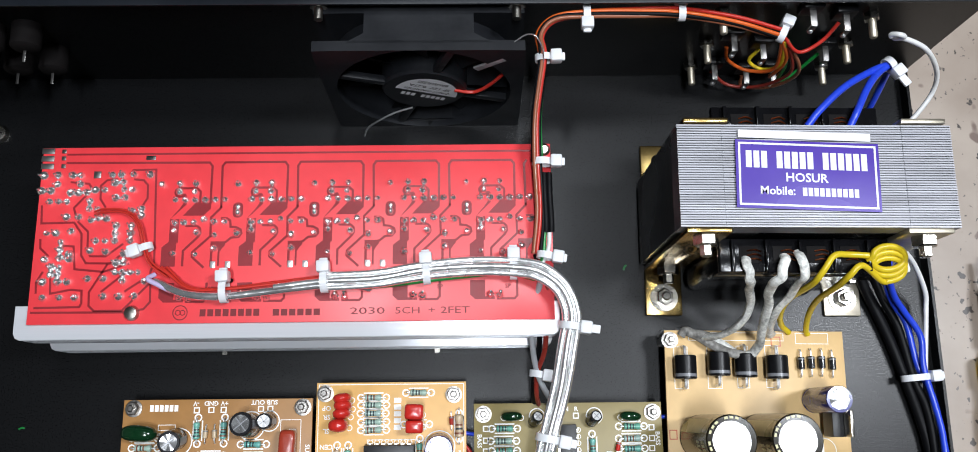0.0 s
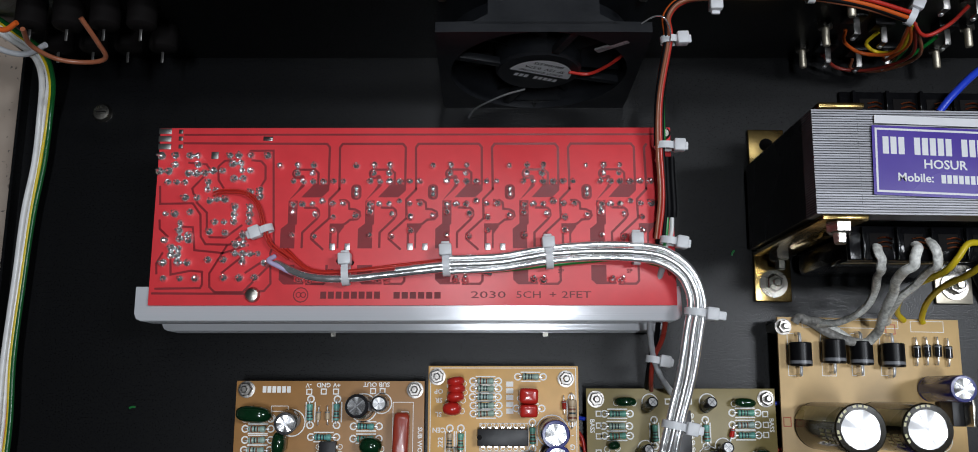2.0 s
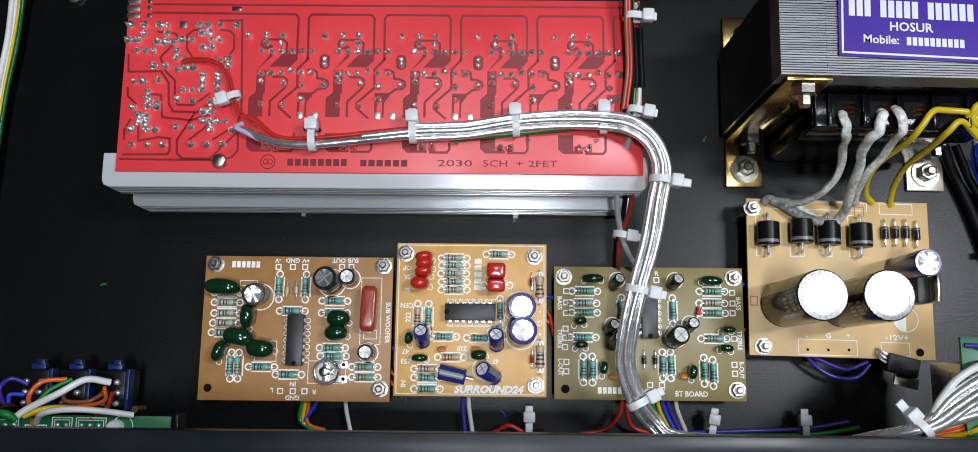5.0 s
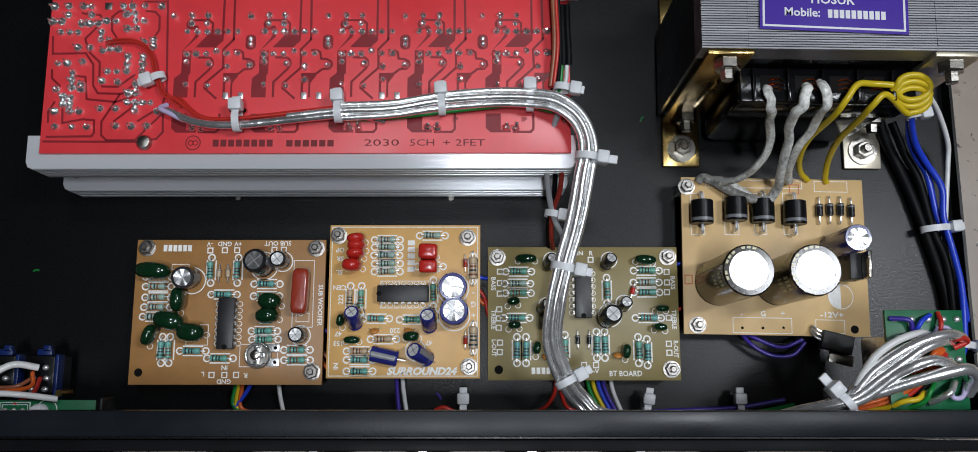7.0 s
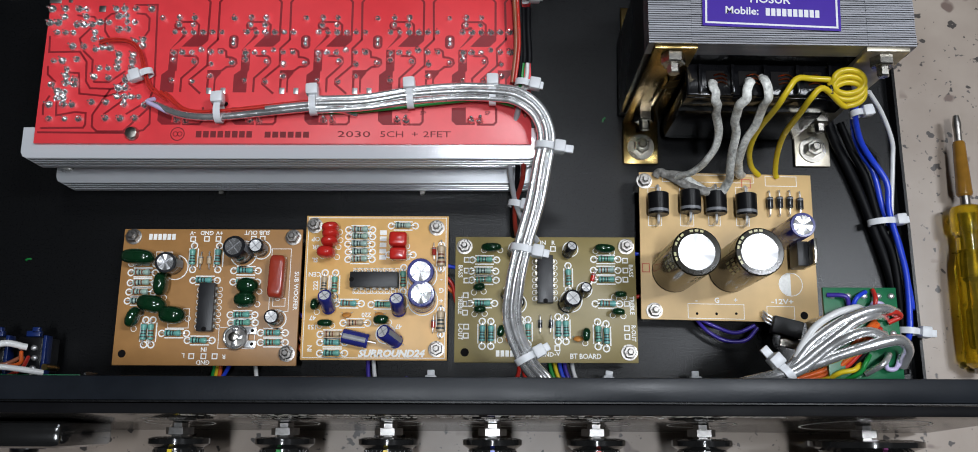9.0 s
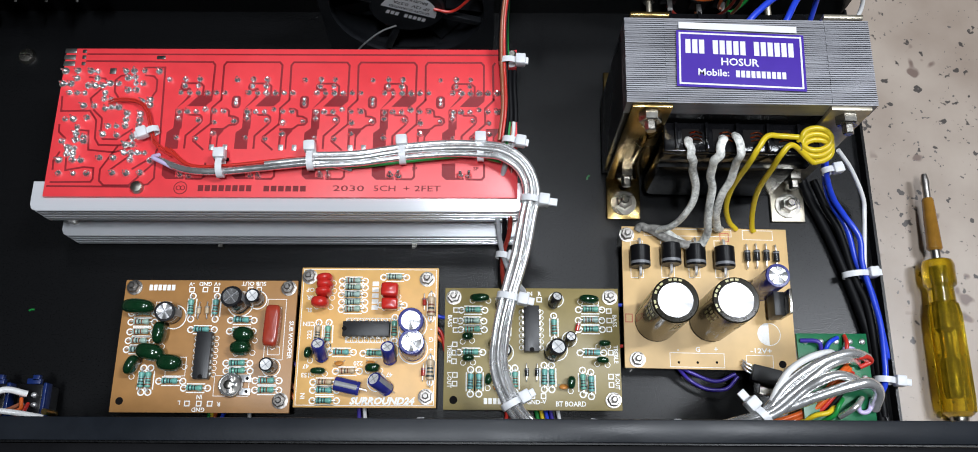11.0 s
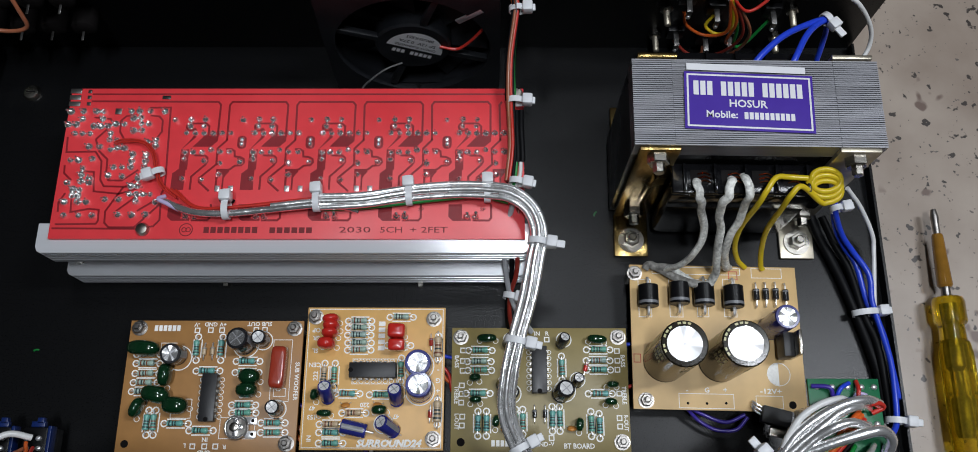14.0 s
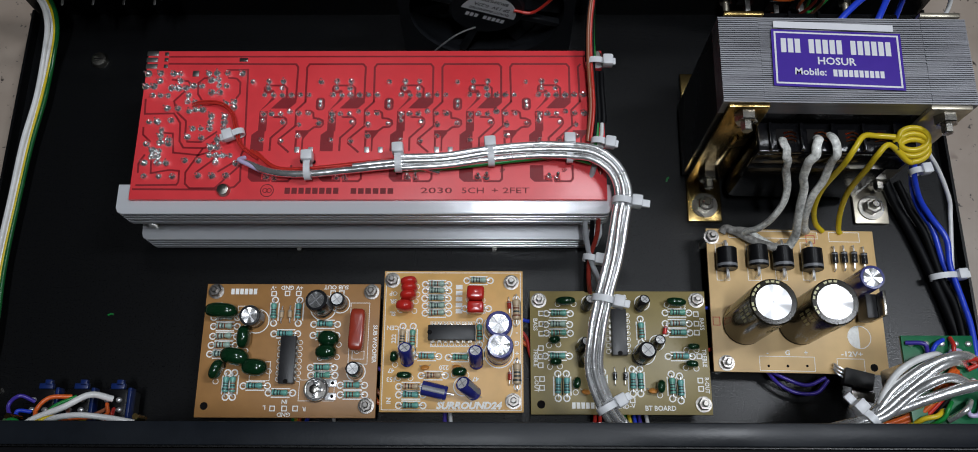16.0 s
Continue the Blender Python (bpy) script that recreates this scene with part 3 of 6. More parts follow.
for sx in (-1, 1):
    for sy in (-1, 1):
        x0, x1 = (-LX + 2, -LX + 17.5) if sx < 0 else (LX - 17.5, LX - 2)
        w = LY * sy
        b = box(bmesh.new(), x0, x1, min(w, w + 1.8 * sy), max(w, w + 1.8 * sy), 1, 79 if sy < 0 else 81, 0.4)
        foot_x = (x0 + x1) / 2
        ya, yb = sorted((w, w + sy * (17 if (sx, sy) == (-1, 1) else 21)))
        box(b, x0, x1, ya, yb, 0, 1.8, 0.6)
        if (sx, sy) == (-1, -1):
            lathe(b, [(0.6, 0), (1.9, 3), (1.9, 30), (0.6, 33)], (foot_x + 1.5, w - 1.2, 22), (0, 0, 1), 14)
            lathe(b, [(1.6, 1.8), (1.6, 2.2), (0.8, 2.4)], (foot_x, w, 63), (0, -1, 0), 14)
        o = part("bracket", b, BRASS if sx < 0 else PALE_ZINC, tr, "yellow zinc-plated mounting bracket" if sx < 0 else "dull pale zinc-plated mounting bracket")
        if (sx, sy) == (-1, 1):
            part("slot_hole", lathe(bmesh.new(), [(3.0, 1.8), (3.0, 1.86)], (foot_x, w + 10, 0), n=20), HOLE, o)
            continue
        part("washer", lathe(bmesh.new(), [(5.8, 1.8), (5.8, 2.7), (2, 2.7)], (foot_x, w + sy * 13.5, 0), n=24), STEEL, o)
        part("stud", lathe(bmesh.new(), [(1.9, 2), (1.9, 7.6), (1.4, 8)], (foot_x, w + sy * 13.5, 0), n=12), STEEL, o)
        part("foot_nut", lathe(bmesh.new(), [(3.7, 2.7), (3.7, 5.2), (3.2, 5.6)], (foot_x, w + sy * 13.5, 0), n=6), STEEL, o)
        for z in ((73, 12) if sy < 0 else (12,)):
            part("bolt", lathe(bmesh.new(), [(4.4, 1.8), (4.4, 5.0), (3.9, 5.4), (2.3, 5.4), (2.2, 8.6), (1.8, 9)], (foot_x, w, z), (0, sy, 0), 6), STEEL, o)
label = thing("transformer_label", 112, 78.8, 80.3, "violet-blue and white maker's label on the transformer top", "label", turn=-2.5)
part("backing", box(bmesh.new(), -24.5, 24.5, -12.2, 11.8, 0, 0.15), LABEL_BLUE, label, smooth=False)
part("old_strip", box(bmesh.new(), -23.5, 22, 12.6, 15.4, 0, 0.12), LABEL_WHITE, label, "torn white label strip", smooth=False)
b = bmesh.new()
strip(b, [(-23.2, -10.9), (23.2, -10.9), (23.2, 10.6), (-23.2, 10.6)], 0.7, 0.15, closed=True)
bars(b, 16, -0.3, 5.0, 0.2, 42, 6.0, gaps=(3, 9))
lettering(b, "HOSUR", -0.5, -1.2, 0.2, 3.0, bold=0.03)
lettering(b, "Mobile:", -10.5, -6.0, 0.2, 2.8, bold=0.03)
bars(b, 10, 7.5, -6.0, 0.2, 19.5, 2.9)
part("print", b, LABEL_WHITE, label, "white border, bars and lettering", smooth=False)

# ---- red amplifier board on its heatsink ----
amp = thing("power_amplifier_board", -164.5, 101, 47, "red power amplifier circuit board mounted on an aluminium heatsink", "circuit board", turn=0.1)
part("substrate", box(bmesh.new(), 0, 192, -67, 0, -1.6, 0, 0.15), RED_MASK, amp)
sink = thing("heatsink", -164.5, 34.5, 0, "long finned aluminium heatsink under the red board", "heatsink", turn=0.1)


def sink_bar(x0, x1, z0, z1, y0, y1, fins):
    """One extrusion: a flat flange with deep grooves along its front edge, each behind a thin lip; ends rounded."""
    b = bmesh.new()
    prof = [(y1, z0), (y1, z1), (y0 + 0.3, z1), (y0, z1 - 0.3)]
    z = z1 - 1.6
    for i in range(fins):
        prof += [(y0, z), (y0 + 3.0, z - 0.15), (y0 + 3.0, z - 2.9), (y0 + 0.2, z - 2.9), (y0 + 0.2, z - 1.75), (y0 + 0.05, z - 1.8)]
        z -= 3.2
    prof += [(y0, z), (y0, z0)]
    rings = []
    for x, back in ((x0, 2.4), (x0 + 0.7, 0.8), (x0 + 2.4, 0.0), (x1 - 2.4, 0.0), (x1 - 0.7, 0.8), (x1, 2.4)):
        rings.append([b.verts.new((x, u + back * (y1 - u) / (y1 - y0), v)) for u, v in prof])
    skin(b, rings)
    return b


part("upper_extrusion", sink_bar(-5.2, 194, 32.5, 45.3, -6, 6.5, 3), ALUMINIUM, sink, smooth=False)
part("lower_extrusion", sink_bar(-6, 193.5, 3, 15.5, -7.5, 6, 3), ALUMINIUM, sink, smooth=False)
for x in (-1, 190):
    part("spacer_screw", lathe(bmesh.new(), [(2.6, 15), (2.6, 33)], (x, 0, 0), n=12), STEEL, sink)
for x in (60, 147):
    part("fixing_tab", box(bmesh.new(), x - 1, x + 1, -9, -5, 0, 4), STEEL, sink)

# ---- red board: tracks, solder joints and writing ----
amp_lines = bmesh.new()


def joint_mesh(b):
    lathe(b, [(1.0, 0), (0.97, 0.25), (0.82, 0.6), (0.52, 0.92), (0.28, 1.15), (0.2, 1.8)], n=12)


def joints(points, r):
    for x, y in points:
        k = r * random.uniform(0.85, 1.15)
        placed("solder_joint", shared("solder_joint", joint_mesh, SHINY_SOLDER), amp, x, y, 0, random.uniform(0, 360), (random.uniform(-14, 14), random.uniform(-14, 14)), scale=k)


def flat_pad(x, y, w, h):
    # dark metal carries the dark reflection on the tinned pads
    part("tinned_pad", box(bmesh.new(), x - w / 2, x + w / 2, y - h / 2, y + h / 2, 0, 0.35, 0.12), TAG_METAL, amp)


joints([(1.4, -11.0), (6.5, -10.8), (12.0, -10.9), (15.0, -10.9), (26.8, -10.8), (30.3, -10.7), (34.8, -10.7), (6.7, -14.4), (15.2, -14.3)], 1.6)
joints([(31.2, -13.8), (28.1, -14.1), (1.0, -16.9), (4.4, -16.9), (12.0, -17.7), (14.8, -17.8), (17.9, -17.6), (21.0, -16.7), (24.5, -16.7)], 1.6)
joints([(31.7, -16.6), (34.9, -16.6), (4.3, -21.1), (7.6, -21.1), (10.7, -21.2), (19.4, -21.1), (28.8, -19.8), (32.3, -19.8), (19.2, -23.9)], 1.6)
joints([(22.4, -24.1), (11.1, -27.0), (15.6, -27.0), (20.3, -28.3), (23.0, -27.6), (26.0, -27.7), (38.8, -24.1), (38.9, -26.6), (35.2, -24.8)], 1.6)
joints([(29.8, -30.4), (29.8, -33.3), (35.4, -30.6), (35.5, -33.4), (4.3, -33.1), (7.8, -33.1), (13.3, -32.5), (9.9, -36.6), (22.6, -36.2)], 1.6)
joints([(26.1, -36.2), (29.7, -36.1), (35.3, -36.1), (9.8, -39.4), (4.5, -43.0), (10.0, -42.4), (13.4, -41.2), (13.5, -42.9), (33.4, -41.0)], 1.6)
joints([(36.1, -41.0), (20.9, -39.9), (7.2, -45.8), (10.0, -46.2), (30.8, -44.5), (33.6, -44.3), (7.3, -48.6), (9.8, -48.5), (30.6, -48.0)], 1.6)
joints([(33.6, -48.3), (36.4, -48.1), (39.1, -48.1), (4.5, -51.4), (10.0, -51.3), (13.5, -51.4), (33.6, -51.3), (41.8, -51.5)], 1.6)
joints([(41.0, -10.9), (5.1, -57.2), (11.2, -57.2), (16.7, -57.2), (27.0, -56.9), (32.7, -57.0), (38.3, -56.9), (20.9, -50.3), (26.6, -50.4), (26.6, -40.3), (15.6, -27.0)], 1.6)
flat_pad(2.0, -1.3, 4.8, 2.2)
flat_pad(2.0, -4.3, 4.8, 2.2)
flat_pad(2.1, -7.3, 4.8, 2.2)
flat_pad(7.9, -1.5, 1.6, 1.6)
flat_pad(8.0, -4.2, 1.6, 1.6)
flat_pad(8.1, -7.3, 1.6, 1.6)
flat_pad(40.8, -4.3, 3.6, 1.7)
flat_pad(21.2, -10.8, 2.7, 2.7)
CHANNEL = [(6.7, -8.5), (13.4, -8.2), (19.4, -8.2), (13.3, -11.4), (19.0, -11.4), (11.9, -14.5), (15.7, -14.6), (19.3, -14.6), (23.1, -14.6), (26.8, -14.5), (30.5, -14.5), (12.1, -23.3), (15.6, -23.2), (19.3, -23.2), (23.0, -22.1), (26.8, -23.0), (30.7, -23.0), (12.1, -26.3), (20.5, -27.0), (27.2, -28.1), (35.4, -27.5), (20.4, -35.4), (27.2, -33.1), (12.2, -34.9), (15.5, -51.2), (19.0, -51.5)]
CH0, CH_STEP = (96.1, -6.3), 28.5
SLOT = (6.9, -18.6)
LEFT_B = [(33.2, -10.7), (34.5, -9.0), (43.0, -8.9), (44.7, -44.6), (43.6, -47.8), (44.2, -59.1), (42.0, -61.7), (35.0, -62.8), (1.0, -62.6)]
LEFT_C = [(34.9, -12.6), (38.6, -13.0), (40.3, -14.9), (40.5, -20.0), (38.9, -22.8)]
LEFT_D = [(1.4, -22.4), (1.9, -29.3), (14.0, -29.1), (17.1, -33.4), (17.7, -41.6), (19.6, -44.5), (28.5, -44.7), (36.0, -38.3)]
LEFT_E = [(14.2, -26.0), (13.4, -23.5), (19.7, -16.3), (18.2, -14.2), (11.3, -13.5)]
LEFT_F = [(15.2, -28.6), (19.4, -32.6), (19.8, -39.3), (21.0, -41.9), (26.7, -42.0), (32.8, -37.3)]
LEFT_G = [(25.2, -23.5), (23.0, -20.2), (22.7, -15.0), (24.9, -12.9), (28.9, -12.4)]
LEFT_H = [(10.2, -37.8), (14.6, -38.2), (15.7, -46.7), (26.3, -47.8), (35.6, -44.8)]
LEFT_I = [(2.1, -35.2), (2.4, -38.7), (5.8, -41.9)]
LEFT_J = [(7.0, -48.2), (7.6, -55.7), (14.9, -54.3), (19.0, -54.7), (19.3, -59.4), (18.6, -60.7), (2.1, -60.9)]
LEFT_K = [(27.7, -44.8), (21.7, -55.3), (22.0, -60.3), (24.0, -62.2), (34.2, -62.2), (43.5, -52.3)]
LEFT_L = [(26.0, -55.3), (32.7, -49.6)]
LEFT_M = [(34.6, -55.2), (40.6, -51.1)]
LEFT_N = [(4.2, -47.5), (2.1, -51.5), (2.4, -55.6)]
for line in (LEFT_B, LEFT_C, LEFT_D, LEFT_E, LEFT_F, LEFT_G, LEFT_H, LEFT_I, LEFT_J, LEFT_K, LEFT_L, LEFT_M, LEFT_N):
    strip(amp_lines, line, 0.8, 0.0)
strip(amp_lines, [(9, -2.7), (190.6, -2.7)], 0.75, 0.0)
# one amplifier channel, measured from its oval slot; five and a half stand side by side
FRAME_LINE = [(-6.3, 1.0), (-6.6, 17.1), (-5.6, 18.6), (17.0, 18.6), (18.1, 17.2), (18.1, 2.5)]
FEED_LINE = [(-6.3, 1.7), (-6.3, 1.0), (-9.9, -2.8), (-9.7, -9.9), (-16.0, -15.8), (-16.1, -17.7), (-11.6, -21.7)]
PAD_LINE = [(-6.2, -3.1), (-4.0, -3.1), (-2.7, -4.0), (-2.4, -6.4), (-0.3, -6.6), (1.4, -7.5), (1.7, -9.0), (0.6, -10.3), (-2.0, -10.5), (-3.9, -12.1), (-4.7, -12.3)]
BASE_LINE = [(9.2, -5.9), (13.8, -6.0), (14.8, -7.0), (15.0, -8.7), (14.2, -10.1), (9.0, -15.3), (9.0, -21.1)]
TOP_LINE = [(6.6, 8.6), (12.8, 8.6), (14.2, 7.3), (14.2, 2.7)]
OUT_LINE = [(10.9, -34.3), (17.4, -34.3), (18.4, -33.2), (18.4, -27.3)]
WEDGE = [(13.0, 3.4), (14.4, 2.9), (18.4, 2.9), (18.4, 0.6), (15.7, -2.0), (8.1, -2.0)]
NOTCH = [(7.2, 6.2), (8.5, 6.6), (9.3, 5.4), (9.3, 2.4), (5.3, -1.6), (3.5, -3.2), (6.6, 0.6), (7.9, 2.6)]
COLUMN = [(3.5, -3.2), (6.9, -3.2), (6.9, -12.1), (6.3, -12.5), (6.3, -21.2), (1.0, -21.2), (1.0, -13.9), (3.5, -11.9)]
LINK_TOP = [(-9.5, -11.9), (-4.1, -11.9), (-4.1, -13.2), (-5.1, -14.4), (-9.5, -14.4)]
LINK_SIDE = [(-9.5, -14.4), (-8.6, -14.4), (-8.6, -21.2), (-9.5, -21.2)]
LINK_EDGE = [(-6.7, -14.4), (-5.1, -14.4), (-6.0, -15.8), (-6.0, -21.2), (-6.7, -21.2)]
OUT_PAD = [(1.1, -27.4), (6.6, -27.3), (6.6, -33.5), (10.2, -33.5), (10.2, -34.5), (2.9, -34.5), (1.1, -32.8)]
for k in range(-3, 3):
    dx, dy = CH0[0] + CH_STEP * (k + 1), CH0[1]
    ox, oy = dx + SLOT[0], dy + SLOT[1]
    joints([(x + dx, y + dy) for x, y in CHANNEL if x + dx < 190 and (k < 2 or y < -30)], 1.42)
    lines = [BASE_LINE, TOP_LINE, OUT_LINE, FRAME_LINE, FEED_LINE, PAD_LINE]
    areas = [WEDGE, NOTCH, COLUMN, OUT_PAD, LINK_TOP, LINK_SIDE, LINK_EDGE]
    if k == -3:
        lines, areas = [BASE_LINE, TOP_LINE, OUT_LINE, [(-37, 18.9)] + FRAME_LINE[3:]], areas[:4]
    for line in lines:
        pts = [(x + ox, y + oy) for x, y in line if x + ox < 191]
        if len(pts) > 1 and max(x for x, y in line) + ox < 208:
            strip(amp_lines, pts, 0.85, 0.0)
    for rank, area in enumerate(areas):
        if max(x for x, y in area) + ox < 191:
            b = bmesh.new()
            poly(b, [(x + ox, y + oy) for x, y in area], 0.018 + 0.003 * rank)
            part("track_area", b, RED_TRACE, amp, smooth=False)
    if k < 2:
        ring(amp_lines, ox + 6.5, oy + 7.0, 1.7, 0.8, 0.004, 20, 60, 330)
    if -3 < k < 2:
        b = bmesh.new()
        box(b, ox - 1.9, ox + 1.9, oy - 2.9, oy + 2.9, -0.2, 0.05, 0.0)
        bmesh.ops.bevel(b, geom=[e for e in b.edges if abs(e.verts[0].co.z - e.verts[1].co.z) > 0.1], offset=1.6, segments=5, profile=0.5, affect="EDGES")
        part("slot_ring", b, RED_TRACE, amp, smooth=False)
        b = ball(bmesh.new(), (ox + 0.1, oy - 0.9, 0.15), 1.15, 1.5, 1.5)
        ball(b, (ox, oy + 1.3, 0.15), 1.0, 1.1, 0.8)
        part("oblong_joint", b, SHINY_SOLDER, amp)
    for u in (4.2, 27.2):
        if 46 < dx + u < 190:
            part("wire_link", box(bmesh.new(), dx + u - 1.0, dx + u + 1.0, dy - 40.6, dy - 38.0, 0, 0.6, 0.25), SOLDER, amp)
    if k < 2:
        for u, v, h in ((15.5, -51.2, 3.0), (19.0, -51.5, 4.2)):
            part("tall_joint", lathe(bmesh.new(), [(1.5, 0), (1.3, 0.7), (0.9, 1.2), (0.75, h - 0.5), (0.4, h)], (dx + u, dy + v, 0), (0.05, 0.2, 1), 12), SHINY_SOLDER, amp)
part("track_pattern", amp_lines, RED_TRACE, amp, "dark red gaps between copper areas", smooth=False)
b = bmesh.new()
ring(b, 55.4, -63.2, 2.6, 0.35, 0.03, 24)
ring(b, 54.6, -63.2, 0.9, 0.3, 0.03, 12)
ring(b, 56.3, -63.2, 0.9, 0.3, 0.03, 12)
bars(b, 8, 73.4, -63.3, 0.07, 22.3, 2.6)
bars(b, 6, 97.7, -63.4, 0.07, 17.8, 2.4)
for word, x, w in (("2030", 123.5, 12.6), ("5CH", 138.2, 8.8), ("+", 147.0, 2.4), ("2FET", 155.5, 10.6)):
    lettering(b, word, x, -63.3, 0.07, 2.4, width=w, bold=0.0)
for x in (66, 94, 122, 150, 175):
    lettering(b, "SP", x, -54.6, 0.07, 1.5)
part("board_print", b, RED_INK, amp, "dark printed mark and lettering", smooth=False)
b = lathe(bmesh.new(), [(2.8, 0), (2.8, 0.8), (2.2, 1.9), (0.8, 2.2)], (38.0, -63.2, 0), n=20)
part("board_screw", b, STEEL, amp, "bright cross-head screw")
part("corner_screw", lathe(bmesh.new(), [(2.4, 0), (2.4, 0.8), (1.6, 1.8)], (189.5, -2.6, 0), n=16), STEEL, amp)

# ---- small circuit boards and their components ----
INKS = {}
TOPZ = 14.0


def board(x, y, w, h, material, label, turn=0.0):
    ob = thing("circuit_board", x, y, TOPZ, label, "circuit board", turn, "low-level circuit boards")
    part("substrate", box(bmesh.new(), 0, w, -h, 0, -1.6, 0, 0.12), material, ob)
    return ob


def stand(b):
    lathe(b, [(2.6, -14), (2.6, -1.6)], n=6)


def nut(b):
    lathe(b, [(2.7, 0), (2.7, 2.2), (2.4, 2.5), (1.4, 2.5), (1.4, 3.8), (1.0, 4.1)], n=6)


def nut_washer(b):
    lathe(b, [(3.3, 0), (3.3, 0.45), (3.0, 0.5)], n=24)


def fixing(ob, x, y):
    f = placed("fixing_nut", shared("fixing_nut", nut, OLD_STEEL), ob, x, y, 0.3, random.uniform(0, 60))
    placed("washer", shared("fixing_washer", nut_washer, OLD_STEEL), f, 0, 0, -0.3)
    placed("standoff", shared("standoff", stand, STEEL), ob, x, y, 0)


def hole(ob, x, y, r):
    b = bmesh.new()
    disc(b, x, y, r, 0.03)
    part("drilled_hole", b, HOLE, ob, smooth=False)


def pad_square(ink, x, y, s):
    strip(ink, [(x - s / 2, y - s / 2), (x + s / 2, y - s / 2), (x + s / 2, y + s / 2), (x - s / 2, y + s / 2)], 0.45, 0.02, closed=True)


def outline(ink, x0, x1, y0, y1, w):
    strip(ink, [(x0, y0), (x1, y0), (x1, y1), (x0, y1)], w, 0.02, closed=True)


def half_disc(ink, x, y, r):
    poly(ink, [(x + r * math.cos(radians(a)), y + r * math.sin(radians(a))) for a in range(90, 271, 15)], 0.05)


def resistor_body(b):
    lathe(b, [(0.5, -3.3), (1.15, -3.0), (1.3, -2.4), (1.15, -1.6), (1.02, -1), (1.02, 1), (1.15, 1.6), (1.3, 2.4), (1.15, 3.0), (0.5, 3.3)], (0, 0, 1.5), (1, 0, 0), 12)


def resistor_lead(b):
    tube(b, [(5.0, 0, -0.1), (4.9, 0, 1.1), (4.4, 0, 1.5), (3.2, 0, 1.5)], 0.28, 6, 4)


def both_ends(mesh, parent):
    """The same lead at both ends of a component."""
    part("lead", mesh, None, parent)
    part("lead", mesh, None, parent).matrix_basis = pose(0, 0, 0, 0, 0, 180)


def resistor(ob, x, y, turn, material, big=False):
    k = 1.35 if big else 1.0
    t = turn + random.uniform(-2.5, 2.5)
    r = placed("resistor", shared("resistor_" + material.name, resistor_body, material), ob, x, y, 0, t, scale=k)
    both_ends(shared("resistor_lead", resistor_lead, SOLDER), r)
    dark = random.random() < 0.6
    for i, (u, w) in enumerate(((-2.3, 1.33), (-1.0, 1.06), (0.1, 1.05), (1.1, 1.06))):
        m = BAND_DARK if dark or i == 1 else BAND_BROWN
        part("colour_band", shared("band_%d_%s" % (i, m.name), lambda b: lathe(b, [(w, u), (w, u + 0.55)], (0, 0, 1.5), (1, 0, 0), 12), m), None, r)
    ink = INKS[ob.name]
    c, s = math.cos(radians(turn)), math.sin(radians(turn))
    for e in (-5, 5):
        ring(ink, x + e * c, y + e * s, 1.25, 0.55, 0.02, 12)
    for e in (-1.75, 1.75):
        strip(ink, [(x - 3.9 * c - e * s, y - 3.9 * s + e * c), (x + 3.9 * c - e * s, y + 3.9 * s + e * c)], 0.5, 0.02)


def diode_body(b):
    lathe(b, [(0.6, -1.7), (0.9, -1.5), (0.9, 1.5), (0.6, 1.7)], (0, 0, 1.2), (1, 0, 0), 10)


def diode_lead(b):
    tube(b, [(3.6, 0, 0), (3.4, 0, 1.0), (1.6, 0, 1.2)], 0.25, 6, 4)


def diode_band(b):
    lathe(b, [(0.93, 0.9), (0.93, 1.3)], (0, 0, 1.2), (1, 0, 0), 10)


def small_diode(ob, x, y, turn, material, size=1.0):
    d = placed("small_diode", shared("diode_" + material.name, diode_body, material), ob, x, y, 0, turn + random.uniform(-3, 3), scale=size)
    both_ends(shared("diode_lead", diode_lead, SOLDER), d)
    part("band", shared("diode_band", diode_band, STRIPE_GREY), None, d)


def big_diode(ob, x, y):
    d = part("rectifier_diode", lathe(bmesh.new(), [(4.0, -4.6), (4.3, -4.3), (4.3, 4.3), (4.0, 4.6)], (0, 0, 4.6), (0, 1, 0), 24), BLACK_PLASTIC, ob)
    d.location = (x * MM, y * MM, 0)
    part("band", lathe(bmesh.new(), [(4.34, -3.7), (4.34, -2.5)], (0, 0, 4.6), (0, 1, 0), 24), STRIPE_GREY, d)
    b = bmesh.new()
    tube(b, [(0, 8.2, 0), (0, 8, 3.6), (0, 6.6, 4.6), (0, 4.4, 4.6)], 0.65, 8, 5)
    both_ends(finish("lead", b, SOLDER), d)


